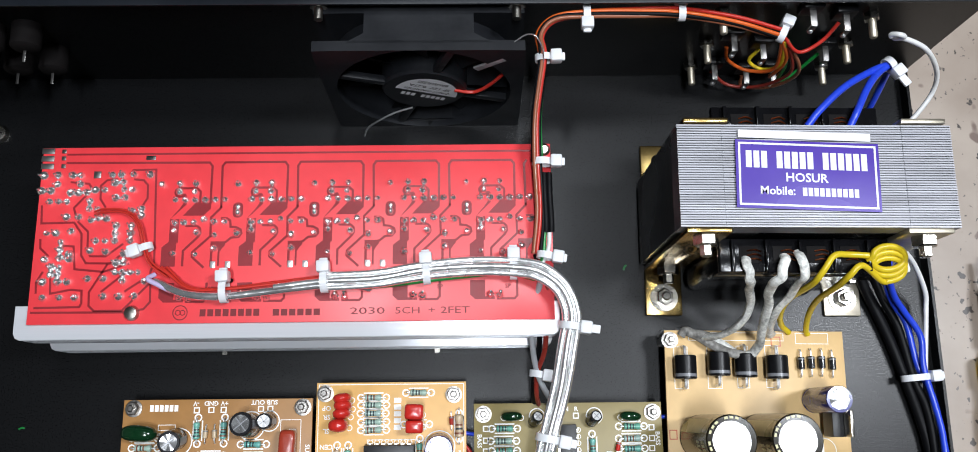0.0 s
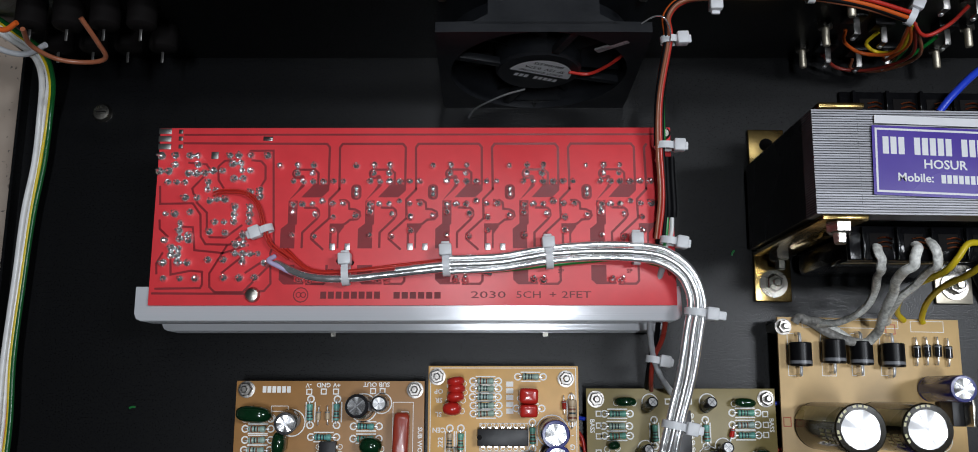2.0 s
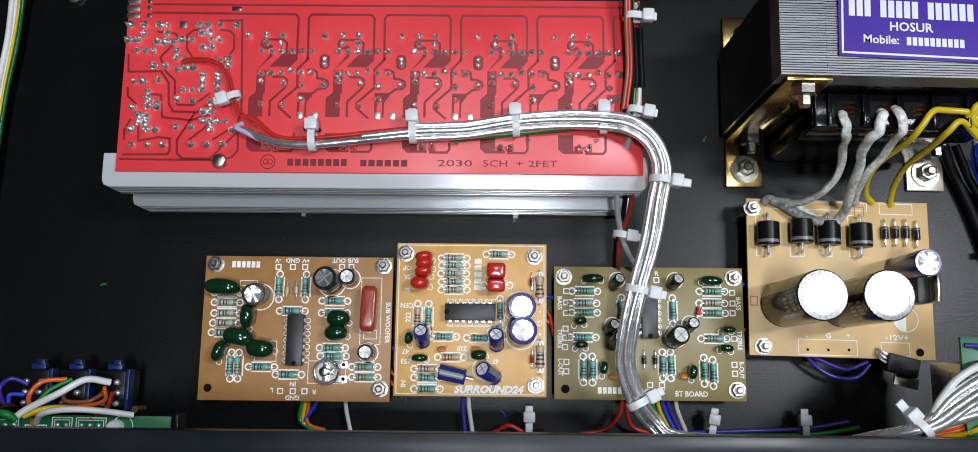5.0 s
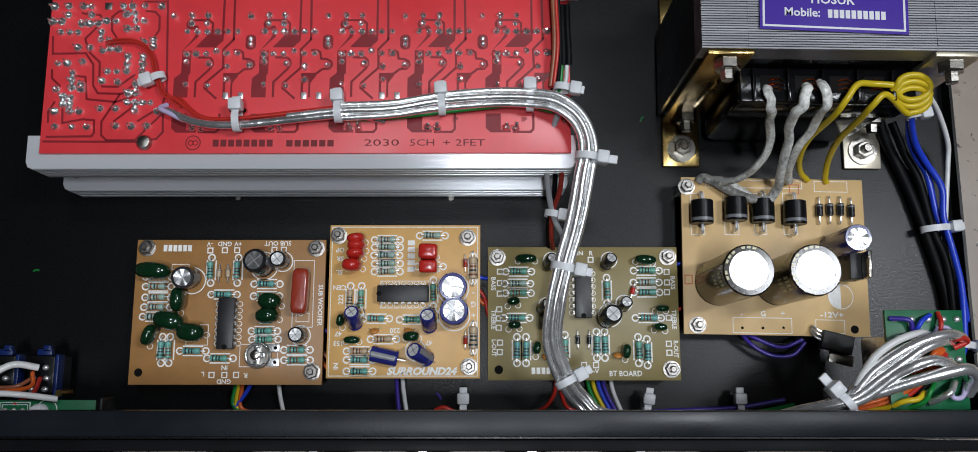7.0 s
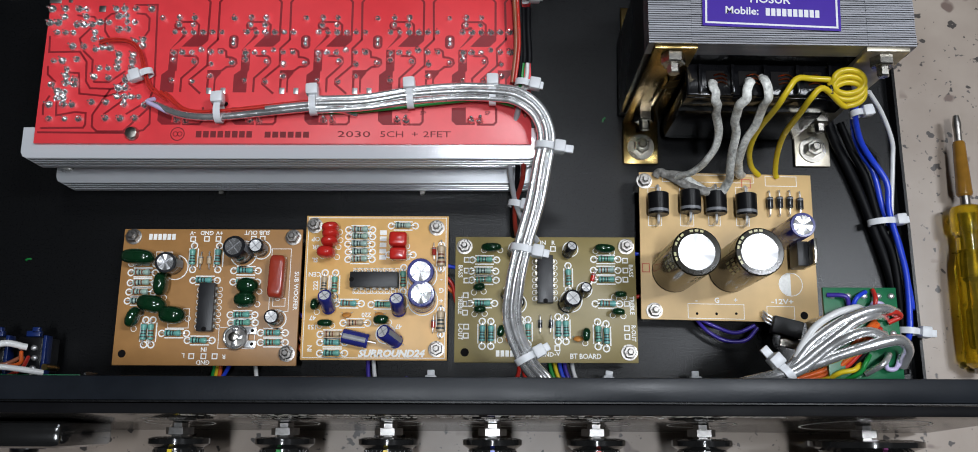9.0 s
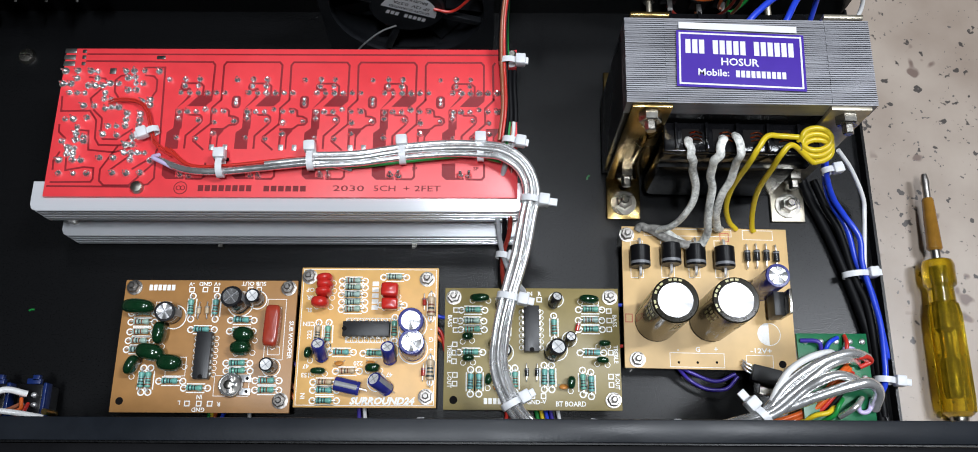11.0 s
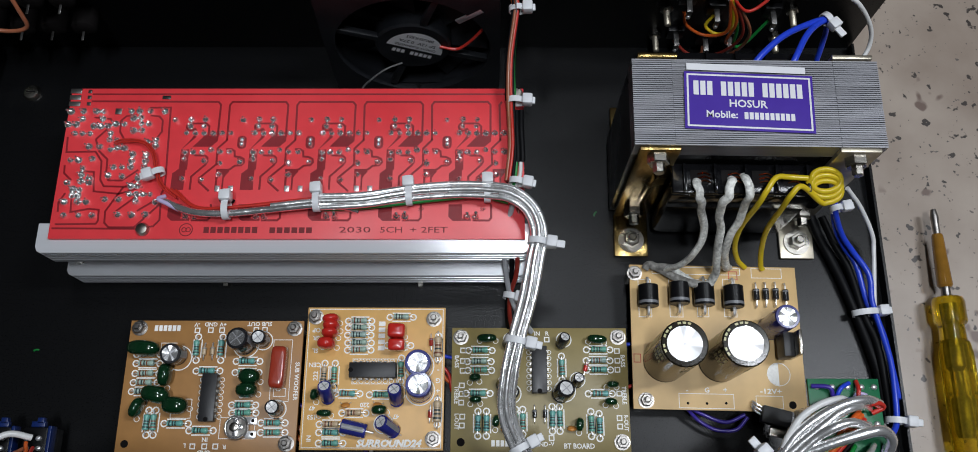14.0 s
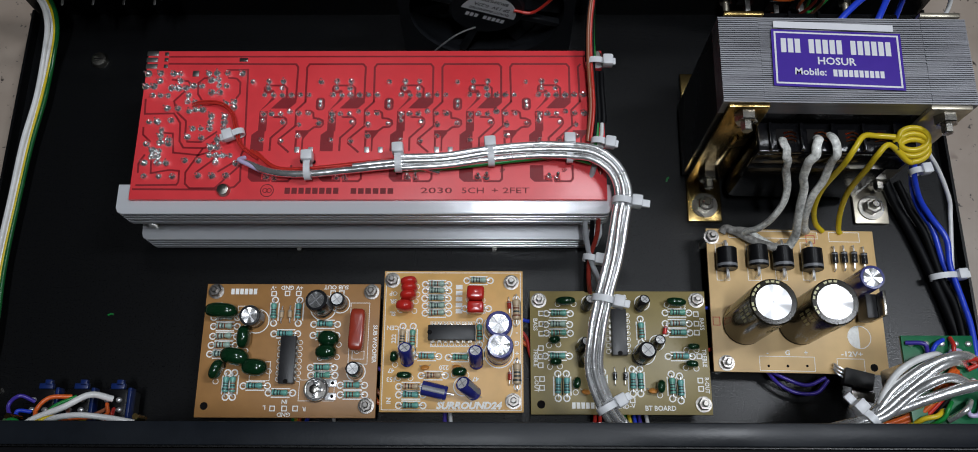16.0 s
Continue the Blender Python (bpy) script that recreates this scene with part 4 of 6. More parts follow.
def cap_meshes(d, h, sleeve, stripe):
    r = d / 2
    key = "%s_%s_%s" % (d, h, sleeve.name)

    def body(b):
        lathe(b, [(r * 0.9, 0), (r, 0.5), (r, 1.2), (r * 0.94, 1.6), (r, 2.1), (r, h - 0.5), (r * 0.95, h), (r * 0.76, h + 0.02), (r * 0.74, h - 0.3)], n=28)

    def top(b):
        """A dished lid pressed into four facets that catch the light one by one."""
        q, n = r * 0.75, 6
        for k in range(4):
            a0 = radians(40 + 90 * k)
            mid = b.verts.new((0, 0, h - 0.12))
            arc = [b.verts.new((q * math.cos(a0 + math.pi / 2 * i / n), q * math.sin(a0 + math.pi / 2 * i / n), h - 0.12 + (min(0.2 * r, 0.6) if (k + (i > n // 2)) % 2 else -min(0.06 * r, 0.25)) * (0.5 - abs(i / n - 0.5)))) for i in range(n + 1)]
            for p, o in zip(arc, arc[1:]):
                b.faces.new((mid, p, o))

    def cross(b):
        for a in (40, 130):
            c, s = math.cos(radians(a)), math.sin(radians(a))
            strip(b, [(-r * 0.7 * c, -r * 0.7 * s), (r * 0.7 * c, r * 0.7 * s)], max(0.35, r * 0.06), h, 0.04)

    def band(b):
        n = 8
        rows = [[b.verts.new((r * 1.008 * math.cos(a), r * 1.008 * math.sin(a), z)) for a in [radians(-20 + 40 * i / n) for i in range(n + 1)]] for z in (1.0, h - 0.3)]
        for i in range(n):
            b.faces.new((rows[0][i], rows[0][i + 1], rows[1][i + 1], rows[1][i]))

    def leg(b):
        cyl(b, (r * 0.4, 0, -3), (r * 0.4, 0, 0.3), 0.3, 6)

    return (shared("can_" + key, body, sleeve), shared("can_top_" + key, top, PALE_CAN if d < 8 else BRIGHT_CAN if d < 15 else CAN), shared("can_cross_" + key, cross, VENT_GREY),
            shared("can_stripe_" + key, band, stripe), shared("can_leg_" + key, leg, SOLDER))


def electrolytic(ob, x, y, d, h, sleeve, tilt=(0, 0)):
    body, top, cross, band, legs = cap_meshes(d, h, sleeve, STRIPE_GREY)
    k = max(abs(tilt[0]), abs(tilt[1]))
    turn = -22 if k > 50 else 0
    lift = 0.3 + d / 2 * math.sin(radians(min(k, 90)))
    # a leaning can's top stays over its place; a lying can's middle
    c = placed("electrolytic_capacitor", body, ob, x, y, lift, turn, tilt)
    if k > 5:
        m = c.matrix_basis.to_3x3() @ Vector((0, 0, h * (1.0 if k < 50 else 0.5) * MM))
        c.location.x -= m.x
        c.location.y -= m.y
    part("can_top", top, None, c, "bright aluminium can top")
    part("vent_cross", cross, None, c)
    part("polarity_stripe", band, None, c)
    both_ends(legs, c)
    if k < 50:
        ring(INKS[ob.name], x, y, d / 2 + 0.8, 0.45, 0.02, 24)


def big_cap(ob, x, y, d, h, sleeve, stripe, turn):
    body, top, cross, band, legs = cap_meshes(d, h, sleeve, stripe)
    c = placed("reservoir_capacitor", body, ob, x, y, 0.1, turn)
    part("can_top", top, None, c, "bright aluminium can top")
    part("vent_cross", cross, None, c)
    s = part("polarity_stripe", band, None, c)
    s.matrix_basis = pose(0, 0, 0, 0, 0, 170)
    if d > 15:
        b = bmesh.new()
        for a0, n in ((60, 5), (210, 4), (300, 3)):
            for i in range(n):
                a = radians(a0 + i * 9)
                for hz in (h - 7.5, h - 14):
                    p = [(d / 2 * 1.012 * math.cos(a + da), d / 2 * 1.012 * math.sin(a + da), z) for da, z in ((-0.05, hz), (0.05, hz), (0.05, hz + 4), (-0.05, hz + 4))]
                    b.faces.new([b.verts.new(q) for q in p])
        part("sleeve_marks", b, STRIPE_GOLD, c, "pale gold sleeve marking bars", smooth=False)
        b = bmesh.new()
        for i in range(10):
            a = radians(100 + i * 14)
            p = [(r * math.cos(a + da), r * math.sin(a + da), h + 0.04) for da, r in ((-0.08, d / 2 * 0.84), (0.08, d / 2 * 0.84), (0.08, d / 2 * 0.93), (-0.08, d / 2 * 0.93))]
            if i % 4 != 3:
                b.faces.new([b.verts.new(q) for q in p])
        part("rim_marks", b, STRIPE_GOLD, c, smooth=False)


def film_cap(ob, x, y, l, w, h, material, turn, square=False):
    def body(b):
        ball(b, (0, 0, h / 2 + 0.8), l / 2, w / 2, h / 2, 0, 18, 0.34 if square else 0.8)

    def leg(b):
        tube(b, [(l * 0.28, 0, -0.2), (l * 0.3, 0, 1.2), (l * 0.28, 0, 2.5)], 0.3, 6, 3)

    key = "%s_%s_%s_%s" % (l, w, h, material.name)
    c = placed("film_capacitor", shared("film_" + key, body, material), ob, x, y, 0.2, turn, (random.uniform(-7, 7), random.uniform(-6, 6)))
    both_ends(shared("film_lead_%s" % l, leg, SOLDER), c)
    ink = INKS[ob.name]
    a, s = math.cos(radians(turn)), math.sin(radians(turn))
    for e in (-0.4 * l, 0.4 * l):
        ring(ink, x + e * a, y - 1.0 + e * s, 1.1, 0.3, 0.02, 12)


def ceramic_body(b):
    ball(b, (0, 0, 2.2), 1.9, 0.9, 1.7)


def ceramic_leg(b):
    tube(b, [(2.2, 0, 0), (1.6, 0, 0.8), (1.0, 0, 1.6)], 0.25, 6, 3)


def ceramic_cap(ob, x, y):
    c = placed("ceramic_capacitor", shared("ceramic_body", ceramic_body, ORANGE_LACQUER), ob, x, y, 0, random.uniform(-10, 10), (35, 0))
    both_ends(shared("ceramic_leg", ceramic_leg, SOLDER), c)


def chip_body(b):
    box(b, -9.8, 9.8, -3.2, 3.2, 1.0, 4.2, 0.35)


def chip_pin(b):
    box(b, -0.7, 0.7, 3.1, 4.0, 2.2, 2.5)
    box(b, -0.4, 0.4, 3.75, 4.0, 0, 2.3)


def chip_notch(b):
    lathe(b, [(1.0, 4.2), (1.0, 4.23)], (-9.0, 0, 0), n=14)


def chip(ob, x, y, turn):
    c = placed("chip", shared("chip_body", chip_body, CHIP), ob, x, y, 0, turn)
    for i in range(14):
        s = 1 if i < 7 else -1
        placed("pin", shared("chip_pin", chip_pin, STEEL), c, (-7.62 + 2.54 * (i % 7)) * s, 0, 0, 0 if s > 0 else 180)
    part("notch", shared("chip_notch", chip_notch, HOLE), None, c)
    a, s = math.cos(radians(turn)), math.sin(radians(turn))
    for i in range(7):
        for e in (-4.2, 4.2):
            u = -7.62 + 2.54 * i
            ring(INKS[ob.name], x + u * a - e * s, y + u * s + e * a, 0.95, 0.28, 0.02, 10)


def trimmer(ob, x, y):
    """An open-frame preset: pressed ring, bright wiper across it, two pierced tags."""
    t = part("trimmer", lathe(bmesh.new(), [(4.9, 0.3), (5.1, 0.6), (5.1, 2.0), (4.6, 2.3), (4.2, 1.6), (0.5, 1.5)], n=28), OLD_STEEL, ob)
    t.location = (x * MM, y * MM, 0)
    b = bmesh.new()
    tube(b, [(4.4 * math.cos(radians(a)), 4.4 * math.sin(radians(a)), 2.4) for a in range(35, 330, 20)], 0.5, 8, 3)
    part("track_ring", b, SHINY_SOLDER, t)
    b = box(bmesh.new(), -1.3, 1.0, -3.6, 3.6, 2.0, 3.0, 0.3)
    box(b, 0.8, 3.0, -1.0, 1.0, 2.2, 3.3, 0.3)
    part("wiper", b, SHINY_SOLDER, t)
    part("rotor", lathe(bmesh.new(), [(1.9, 2.9), (1.9, 3.5), (1.3, 3.8)], (-0.6, 0, 0), n=18), STEEL, t)
    for dy in (-2.7, 2.7):
        tag = part("tag", box(bmesh.new(), 3.6, 8.2, dy - 1.5, dy + 1.5, 0.3, 1.6, 0.3), SOLDER, t)
        part("tag_hole", lathe(bmesh.new(), [(0.7, 1.6), (0.7, 1.64)], (6.6, dy, 0), n=12), HOLE, tag)


def regulator(ob, x, y, turn):
    r = part("voltage_regulator", box(bmesh.new(), -5, 5, -2.2, 2.2, 3.5, 13, 0.4), CHIP, ob)
    r.matrix_basis = pose(x * MM, y * MM, 0, 0, 0, turn + 90)
    b = box(bmesh.new(), -5, 5, -3.5, -2.2, 3.5, 19, 0.2)
    part("tab", b, STEEL, r)
    b = bmesh.new()
    for k in (-2.5, 0, 2.5):
        box(b, k - 0.5, k + 0.5, -0.3, 0.3, -0.2, 3.6)
    part("lead_pair", b, SOLDER, r)



# brown subwoofer filter circuit board on standoffs
sub = board(-140, 7.6, 74, 56, PHENOLIC, 'brown subwoofer filter circuit board on standoffs', 0)
sub_ink = INKS[sub.name] = bmesh.new()
resistor(sub, 9.1, -14.6, 0, PALE_TEAL)
resistor(sub, 9.3, -18.4, 0, PALE_TEAL)
resistor(sub, 9.4, -22.6, 0, PALE_TEAL)
resistor(sub, 9.2, -26.4, 0, PALE_TEAL)
resistor(sub, 8.9, -30.1, 0, PALE_TEAL)
resistor(sub, 35.0, -21.5, 0, TEAL)
resistor(sub, 51.5, -17.4, 0, TEAL)
resistor(sub, 51.5, -22.1, 0, TEAL)
resistor(sub, 51.3, -35.6, 0, TEAL)
resistor(sub, 51.7, -38.8, 0, TEAL)
resistor(sub, 64.1, -42.8, 0, TEAL)
resistor(sub, 64.3, -46.7, 0, TEAL)
resistor(sub, 24.1, -43.2, 0, TEAL)
resistor(sub, 34.7, -46.0, 0, TEAL)
resistor(sub, 29.5, -12.0, 90, TEAL)
resistor(sub, 39.9, -12.0, 90, TEAL)
resistor(sub, 12.2, -42.8, 90, TEAL)
resistor(sub, 15.1, -42.8, 90, TEAL)
small_diode(sub, 32.9, -13.3, 90, BEIGE_LACQUER)
small_diode(sub, 36.4, -13.2, 90, BEIGE_LACQUER)
electrolytic(sub, 22.4, -16.1, 8.6, 11, SLEEVE_BLACK, tilt=(6, 4))
electrolytic(sub, 50.1, -10.3, 9.2, 11, SLEEVE_BLACK, tilt=(-4, -5))
electrolytic(sub, 57.3, -8.6, 6.2, 9, SLEEVE_BLACK)
electrolytic(sub, 65.3, -37.3, 6, 9, SLEEVE_BLACK)
film_cap(sub, 9.1, -12.7, 14, 6.6, 8, DARK_GREEN, -4)
film_cap(sub, 18.8, -23.9, 9.5, 5.4, 8, DARK_GREEN, 88)
film_cap(sub, 15.6, -32.4, 12, 7, 8, DARK_GREEN, -12)
film_cap(sub, 24.9, -35.9, 10.5, 7.2, 8, DARK_GREEN, -4)
film_cap(sub, 8.7, -37.2, 8.5, 4.6, 8, DARK_GREEN, 70)
film_cap(sub, 54.0, -24.8, 8.8, 6.5, 8, DARK_GREEN, -3)
film_cap(sub, 53.5, -30.4, 8.8, 6, 8, DARK_GREEN, 3)
film_cap(sub, 65.4, -20.6, 17.5, 6.2, 7, RUST_LACQUER, 88, square=True)
chip(sub, 37.3, -32.8, 90)
trimmer(sub, 49.6, -44.8)
fixing(sub, 4.1, -3.3)
fixing(sub, 70.3, -3.4)
fixing(sub, 70.2, -51.1)
hole(sub, 3.7, -51.4, 1.6)
bars(sub_ink, 6, 15.9, -3.3, 0.06, 11.5, 2.5, 0)
lettering(sub_ink, '-V', 28.4, -1.6, 0.06, 1.7, 180)
lettering(sub_ink, 'GND', 34.3, -1.5, 0.06, 1.7, 180)
lettering(sub_ink, '+V', 39.5, -1.5, 0.06, 1.7, 180)
lettering(sub_ink, 'SUB OUT', 55.1, -1.3, 0.06, 1.7, 180, width=10.5)
lettering(sub_ink, 'SUB WOOFER', 72.4, -25.6, 0.06, 1.7, -90, width=16)
lettering(sub_ink, 'IN', 36.6, -49.5, 0.06, 1.7, 180)
lettering(sub_ink, 'GND', 36.6, -54.7, 0.06, 1.7, 180)
lettering(sub_ink, 'L', 28.5, -51.9, 0.06, 1.7, 180)
lettering(sub_ink, 'R', 44.9, -52.4, 0.06, 1.7, 180)
pad_square(sub_ink, 28.7, -4.2, 1.9)
pad_square(sub_ink, 34.4, -4.1, 1.9)
pad_square(sub_ink, 39.2, -4.1, 1.9)
pad_square(sub_ink, 53.8, -3.9, 1.9)
pad_square(sub_ink, 57.5, -3.9, 1.9)
pad_square(sub_ink, 31.8, -52.3, 1.9)
pad_square(sub_ink, 36.7, -52.3, 1.9)
pad_square(sub_ink, 41.2, -52.3, 1.9)
outline(sub_ink, 61.8, 69.7, -34.1, -8.2, 0.25)
outline(sub_ink, 65.2, 67.8, -15.4, -11.8, 0.25)
outline(sub_ink, 63.3, 68.3, -32.0, -28.7, 0.25)
outline(sub_ink, 14.1, 20.7, -11.7, -9.7, 0.25)
outline(sub_ink, 21.3, 29.6, -41.0, -33.2, 0.25)
outline(sub_ink, 42.2, 56.7, -49.2, -40.7, 0.25)
tagged(part("silkscreen", sub_ink, INK, sub, "white printed legend", smooth=False), kind="stuff")

# tan surround decoder circuit board on standoffs
udy = board(-64.5, 13.5, 59, 59.5, PHENOLIC_LIGHT, 'tan surround decoder circuit board on standoffs', 0)
udy_ink = INKS[udy.name] = bmesh.new()
resistor(udy, 22.5, -5.9, 0, PALE_TEAL)
resistor(udy, 22.6, -8.8, 0, PALE_TEAL)
resistor(udy, 22.4, -12.0, 0, PALE_TEAL)
resistor(udy, 22.7, -15.3, 0, PALE_TEAL)
resistor(udy, 22.7, -18.4, 0, PALE_TEAL)
resistor(udy, 40.2, -4.2, 0, PALE_TEAL)
resistor(udy, 39.5, -16.4, 0, PALE_TEAL)
resistor(udy, 18.9, -36.7, 0, TEAL)
resistor(udy, 32.9, -37.1, 0, TEAL)
resistor(udy, 12.8, -52.5, 0, TEAL)
resistor(udy, 12.9, -56.8, 0, TEAL)
resistor(udy, 21.8, -44.6, 0, BEIGE_LACQUER)
resistor(udy, 12.7, -49.2, 0, BEIGE_LACQUER)
resistor(udy, 8.6, -29.0, 90, BEIGE_LACQUER)
resistor(udy, 12.9, -29.0, 90, TEAL)
resistor(udy, 40.8, -26.7, 90, TEAL)
resistor(udy, 56.2, -17.2, 90, BEIGE_LACQUER, big=True)
resistor(udy, 56.4, -44.1, 90, BEIGE_LACQUER, big=True)
small_diode(udy, 53.2, -15.1, 90, GLASS_RED)
small_diode(udy, 53.4, -44.9, 90, GLASS_RED)
film_cap(udy, 11.2, -6.3, 7, 4, 9, RED_LACQUER, 8)
film_cap(udy, 11.5, -9.5, 7, 4, 9, RED_LACQUER, 4)
film_cap(udy, 10.8, -12.5, 7, 4, 9, RED_LACQUER, 4)
film_cap(udy, 10.2, -16.3, 7.4, 5.2, 9, RED_LACQUER, -3)
film_cap(udy, 39.0, -11.7, 7.4, 6, 10, RED_LACQUER, -2, square=True)
film_cap(udy, 39.1, -16.6, 7, 5, 8, RED_LACQUER, 0, square=True)
chip(udy, 29.2, -27.3, 0)
electrolytic(udy, 48.4, -25.0, 10.6, 14, SLEEVE_BLUE, tilt=(3, 2))
electrolytic(udy, 48.9, -35.3, 10.6, 14, SLEEVE_BLUE, tilt=(-3, 2))
electrolytic(udy, 10.7, -34.8, 5.6, 10, SLEEVE_BLUE, tilt=(-27, -3))
electrolytic(udy, 39.3, -36.0, 5.8, 10, SLEEVE_BLUE, tilt=(-25, -2))
electrolytic(udy, 34.2, -49.0, 6.2, 10, SLEEVE_BLUE, tilt=(-20, -32))
electrolytic(udy, 22.6, -51.2, 6, 10.5, SLEEVE_BLUE, tilt=(10, -86))
film_cap(udy, 6.2, -37.2, 5, 3, 6, DARK_GREEN, 82)
film_cap(udy, 9.9, -44.7, 6.4, 3, 5, DARK_GREEN, 0)
film_cap(udy, 32.9, -43.3, 6.4, 4, 6, DARK_GREEN, 0)
ceramic_cap(udy, 18.3, -40.3)
ceramic_cap(udy, 31.8, -40.2)
fixing(udy, 3.5, -4.2)
fixing(udy, 54.1, -5.0)
fixing(udy, 54.8, -55.0)
lettering(udy_ink, 'OP', 4.1, -9.8, 0.06, 1.8, 180)
lettering(udy_ink, 'SR', 4.2, -13.2, 0.06, 1.8, 180)
lettering(udy_ink, 'SL', 4.1, -18.6, 0.06, 1.8, 180)
lettering(udy_ink, 'CEN', 4.3, -24.6, 0.06, 1.8, 180)
lettering(udy_ink, '153', 4.4, -46.2, 0.06, 1.8, 180)
lettering(udy_ink, '222', 5.0, -29.3, 0.06, 1.8, 90)
lettering(udy_ink, 'IN', 3.8, -54.9, 0.06, 1.8, 90)
lettering(udy_ink, '220', 26.1, -41.2, 0.06, 1.8, 180)
lettering(udy_ink, '47', 4.3, -42.5, 0.06, 1.8, 180)
lettering(udy_ink, '47', 39.3, -45.9, 0.06, 1.8, 180)
bars(udy_ink, 5, 32.0, -12.2, 0.06, 13, 2.8, 90)
lettering(udy_ink, 'SURROUND24', 36.5, -56.9, 0.06, 2.7, width=27, bold=0.075, slant=0.25)
lettering(udy_ink, 'G', 56.4, -31.0, 0.06, 2, 180)
lettering(udy_ink, '+', 56.4, -35.5, 0.06, 2, 0)
lettering(udy_ink, '-', 56.4, -26.5, 0.06, 2, 0)
outline(udy_ink, 0.9, 58.0, -58.6, -0.8, 0.3)
outline(udy_ink, 20.3, 39.0, -32.6, -22.1, 0.25)
tagged(part("silkscreen", udy_ink, INK, udy, "white printed legend", smooth=False), kind="stuff")

# olive bass and treble circuit board on standoffs
tone = board(-2.5, 4.8, 74, 51.5, OLIVE_BOARD, 'olive bass and treble circuit board on standoffs', 0)
tone_ink = INKS[tone.name] = bmesh.new()
resistor(tone, 12.0, -9.7, 0, TEAL)
resistor(tone, 11.8, -18.1, 0, TEAL)
resistor(tone, 11.2, -27.7, 0, TEAL)
resistor(tone, 61.9, -9.3, 0, TEAL)
resistor(tone, 61.8, -17.8, 0, TEAL)
resistor(tone, 62.1, -27.7, 0, TEAL)
resistor(tone, 11.6, -14.4, 0, PALE_TEAL)
resistor(tone, 61.7, -13.9, 0, PALE_TEAL)
resistor(tone, 26.3, -17.0, 90, TEAL)
resistor(tone, 46.3, -17.0, 90, TEAL)
resistor(tone, 11.2, -40.0, 90, TEAL)
resistor(tone, 14.7, -40.0, 90, TEAL)
resistor(tone, 41.9, -38.0, 90, TEAL)
resistor(tone, 45.0, -38.0, 90, TEAL)
resistor(tone, 57.9, -40.0, 90, TEAL)
resistor(tone, 61.3, -40.8, 90, TEAL)
resistor(tone, 26.8, -39.2, 90, TEAL)
resistor(tone, 29.7, -39.2, 90, TEAL)
film_cap(tone, 15.1, -4.6, 8.4, 3.6, 5, DARK_GREEN, 0)
film_cap(tone, 61.1, -5.1, 8.4, 3.6, 5, DARK_GREEN, -4)
film_cap(tone, 9.7, -22.0, 5, 3.2, 5, DARK_GREEN, 6)
film_cap(tone, 10.1, -31.0, 5.2, 3, 5, DARK_GREEN, 2)
film_cap(tone, 66.9, -24.0, 5.2, 2.8, 5, DARK_GREEN, 0)
film_cap(tone, 66.3, -31.5, 5.4, 3, 5, DARK_GREEN, -4)
film_cap(tone, 18.7, -39.6, 5, 3.2, 5, DARK_GREEN, 80)
film_cap(tone, 53.0, -40.4, 5.6, 3.4, 5, DARK_GREEN, 84)
ceramic_cap(tone, 22.6, -41.4)
ceramic_cap(tone, 49.7, -40.8)
electrolytic(tone, 24.8, -5.1, 4.4, 7, SLEEVE_BLACK, tilt=(-20, 14))
electrolytic(tone, 47.4, -5.1, 4.6, 7, SLEEVE_BLACK, tilt=(-20, 14))
electrolytic(tone, 22.7, -22.8, 4.4, 7, SLEEVE_BLACK, tilt=(-16, 20))
electrolytic(tone, 25.1, -27.8, 6.4, 8, SLEEVE_BLACK, tilt=(-12, 14))
electrolytic(tone, 47.3, -26.6, 7.4, 9, SLEEVE_BLACK, tilt=(-12, 14))
electrolytic(tone, 52.8, -22.0, 4.6, 7, SLEEVE_BLACK, tilt=(-12, 4))
chip(tone, 36.7, -18.1, 90)
small_diode(tone, 34.6, -36.1, 90, SLEEVE_BLACK)
small_diode(tone, 38.9, -36.1, 90, SLEEVE_BLACK)
small_diode(tone, 56.2, -17.0, 75, RED_LACQUER)
fixing(tone, 3.7, -4.1)
fixing(tone, 70.3, -3.9)
fixing(tone, 70.4, -47.3)
hole(tone, 4.2, -47.5, 1.7)
bars(tone_ink, 6, 22.3, -47.9, 0.06, 11.5, 2.5, 0)
lettering(tone_ink, 'BT BOARD', 52.8, -49.0, 0.06, 2.0, 0, width=12.5)
lettering(tone_ink, 'BASS', 2.1, -14.4, 0.06, 1.7, -90, width=5.2)
lettering(tone_ink, 'BASS', 72.0, -14.0, 0.06, 1.7, -90, width=5.2)
lettering(tone_ink, 'TREBLE', 2.1, -28.3, 0.06, 1.7, -90, width=7.5)
lettering(tone_ink, 'TREBLE', 72.0, -28.3, 0.06, 1.7, -90, width=7.5)
lettering(tone_ink, 'L-OUT', 2.3, -39.2, 0.06, 1.7, -90, width=6.5)
lettering(tone_ink, 'R-OUT', 72.3, -39.6, 0.06, 1.7, -90, width=6.5)
lettering(tone_ink, '-V', 41.4, -48.1, 0.06, 1.7, 0)
lettering(tone_ink, 'GND', 37.3, -48.3, 0.06, 1.7, 0)
lettering(tone_ink, 'IN', 36.1, -2.5, 0.06, 1.7, 0)
lettering(tone_ink, 'R', 40.3, -2.5, 0.06, 1.7, 0)
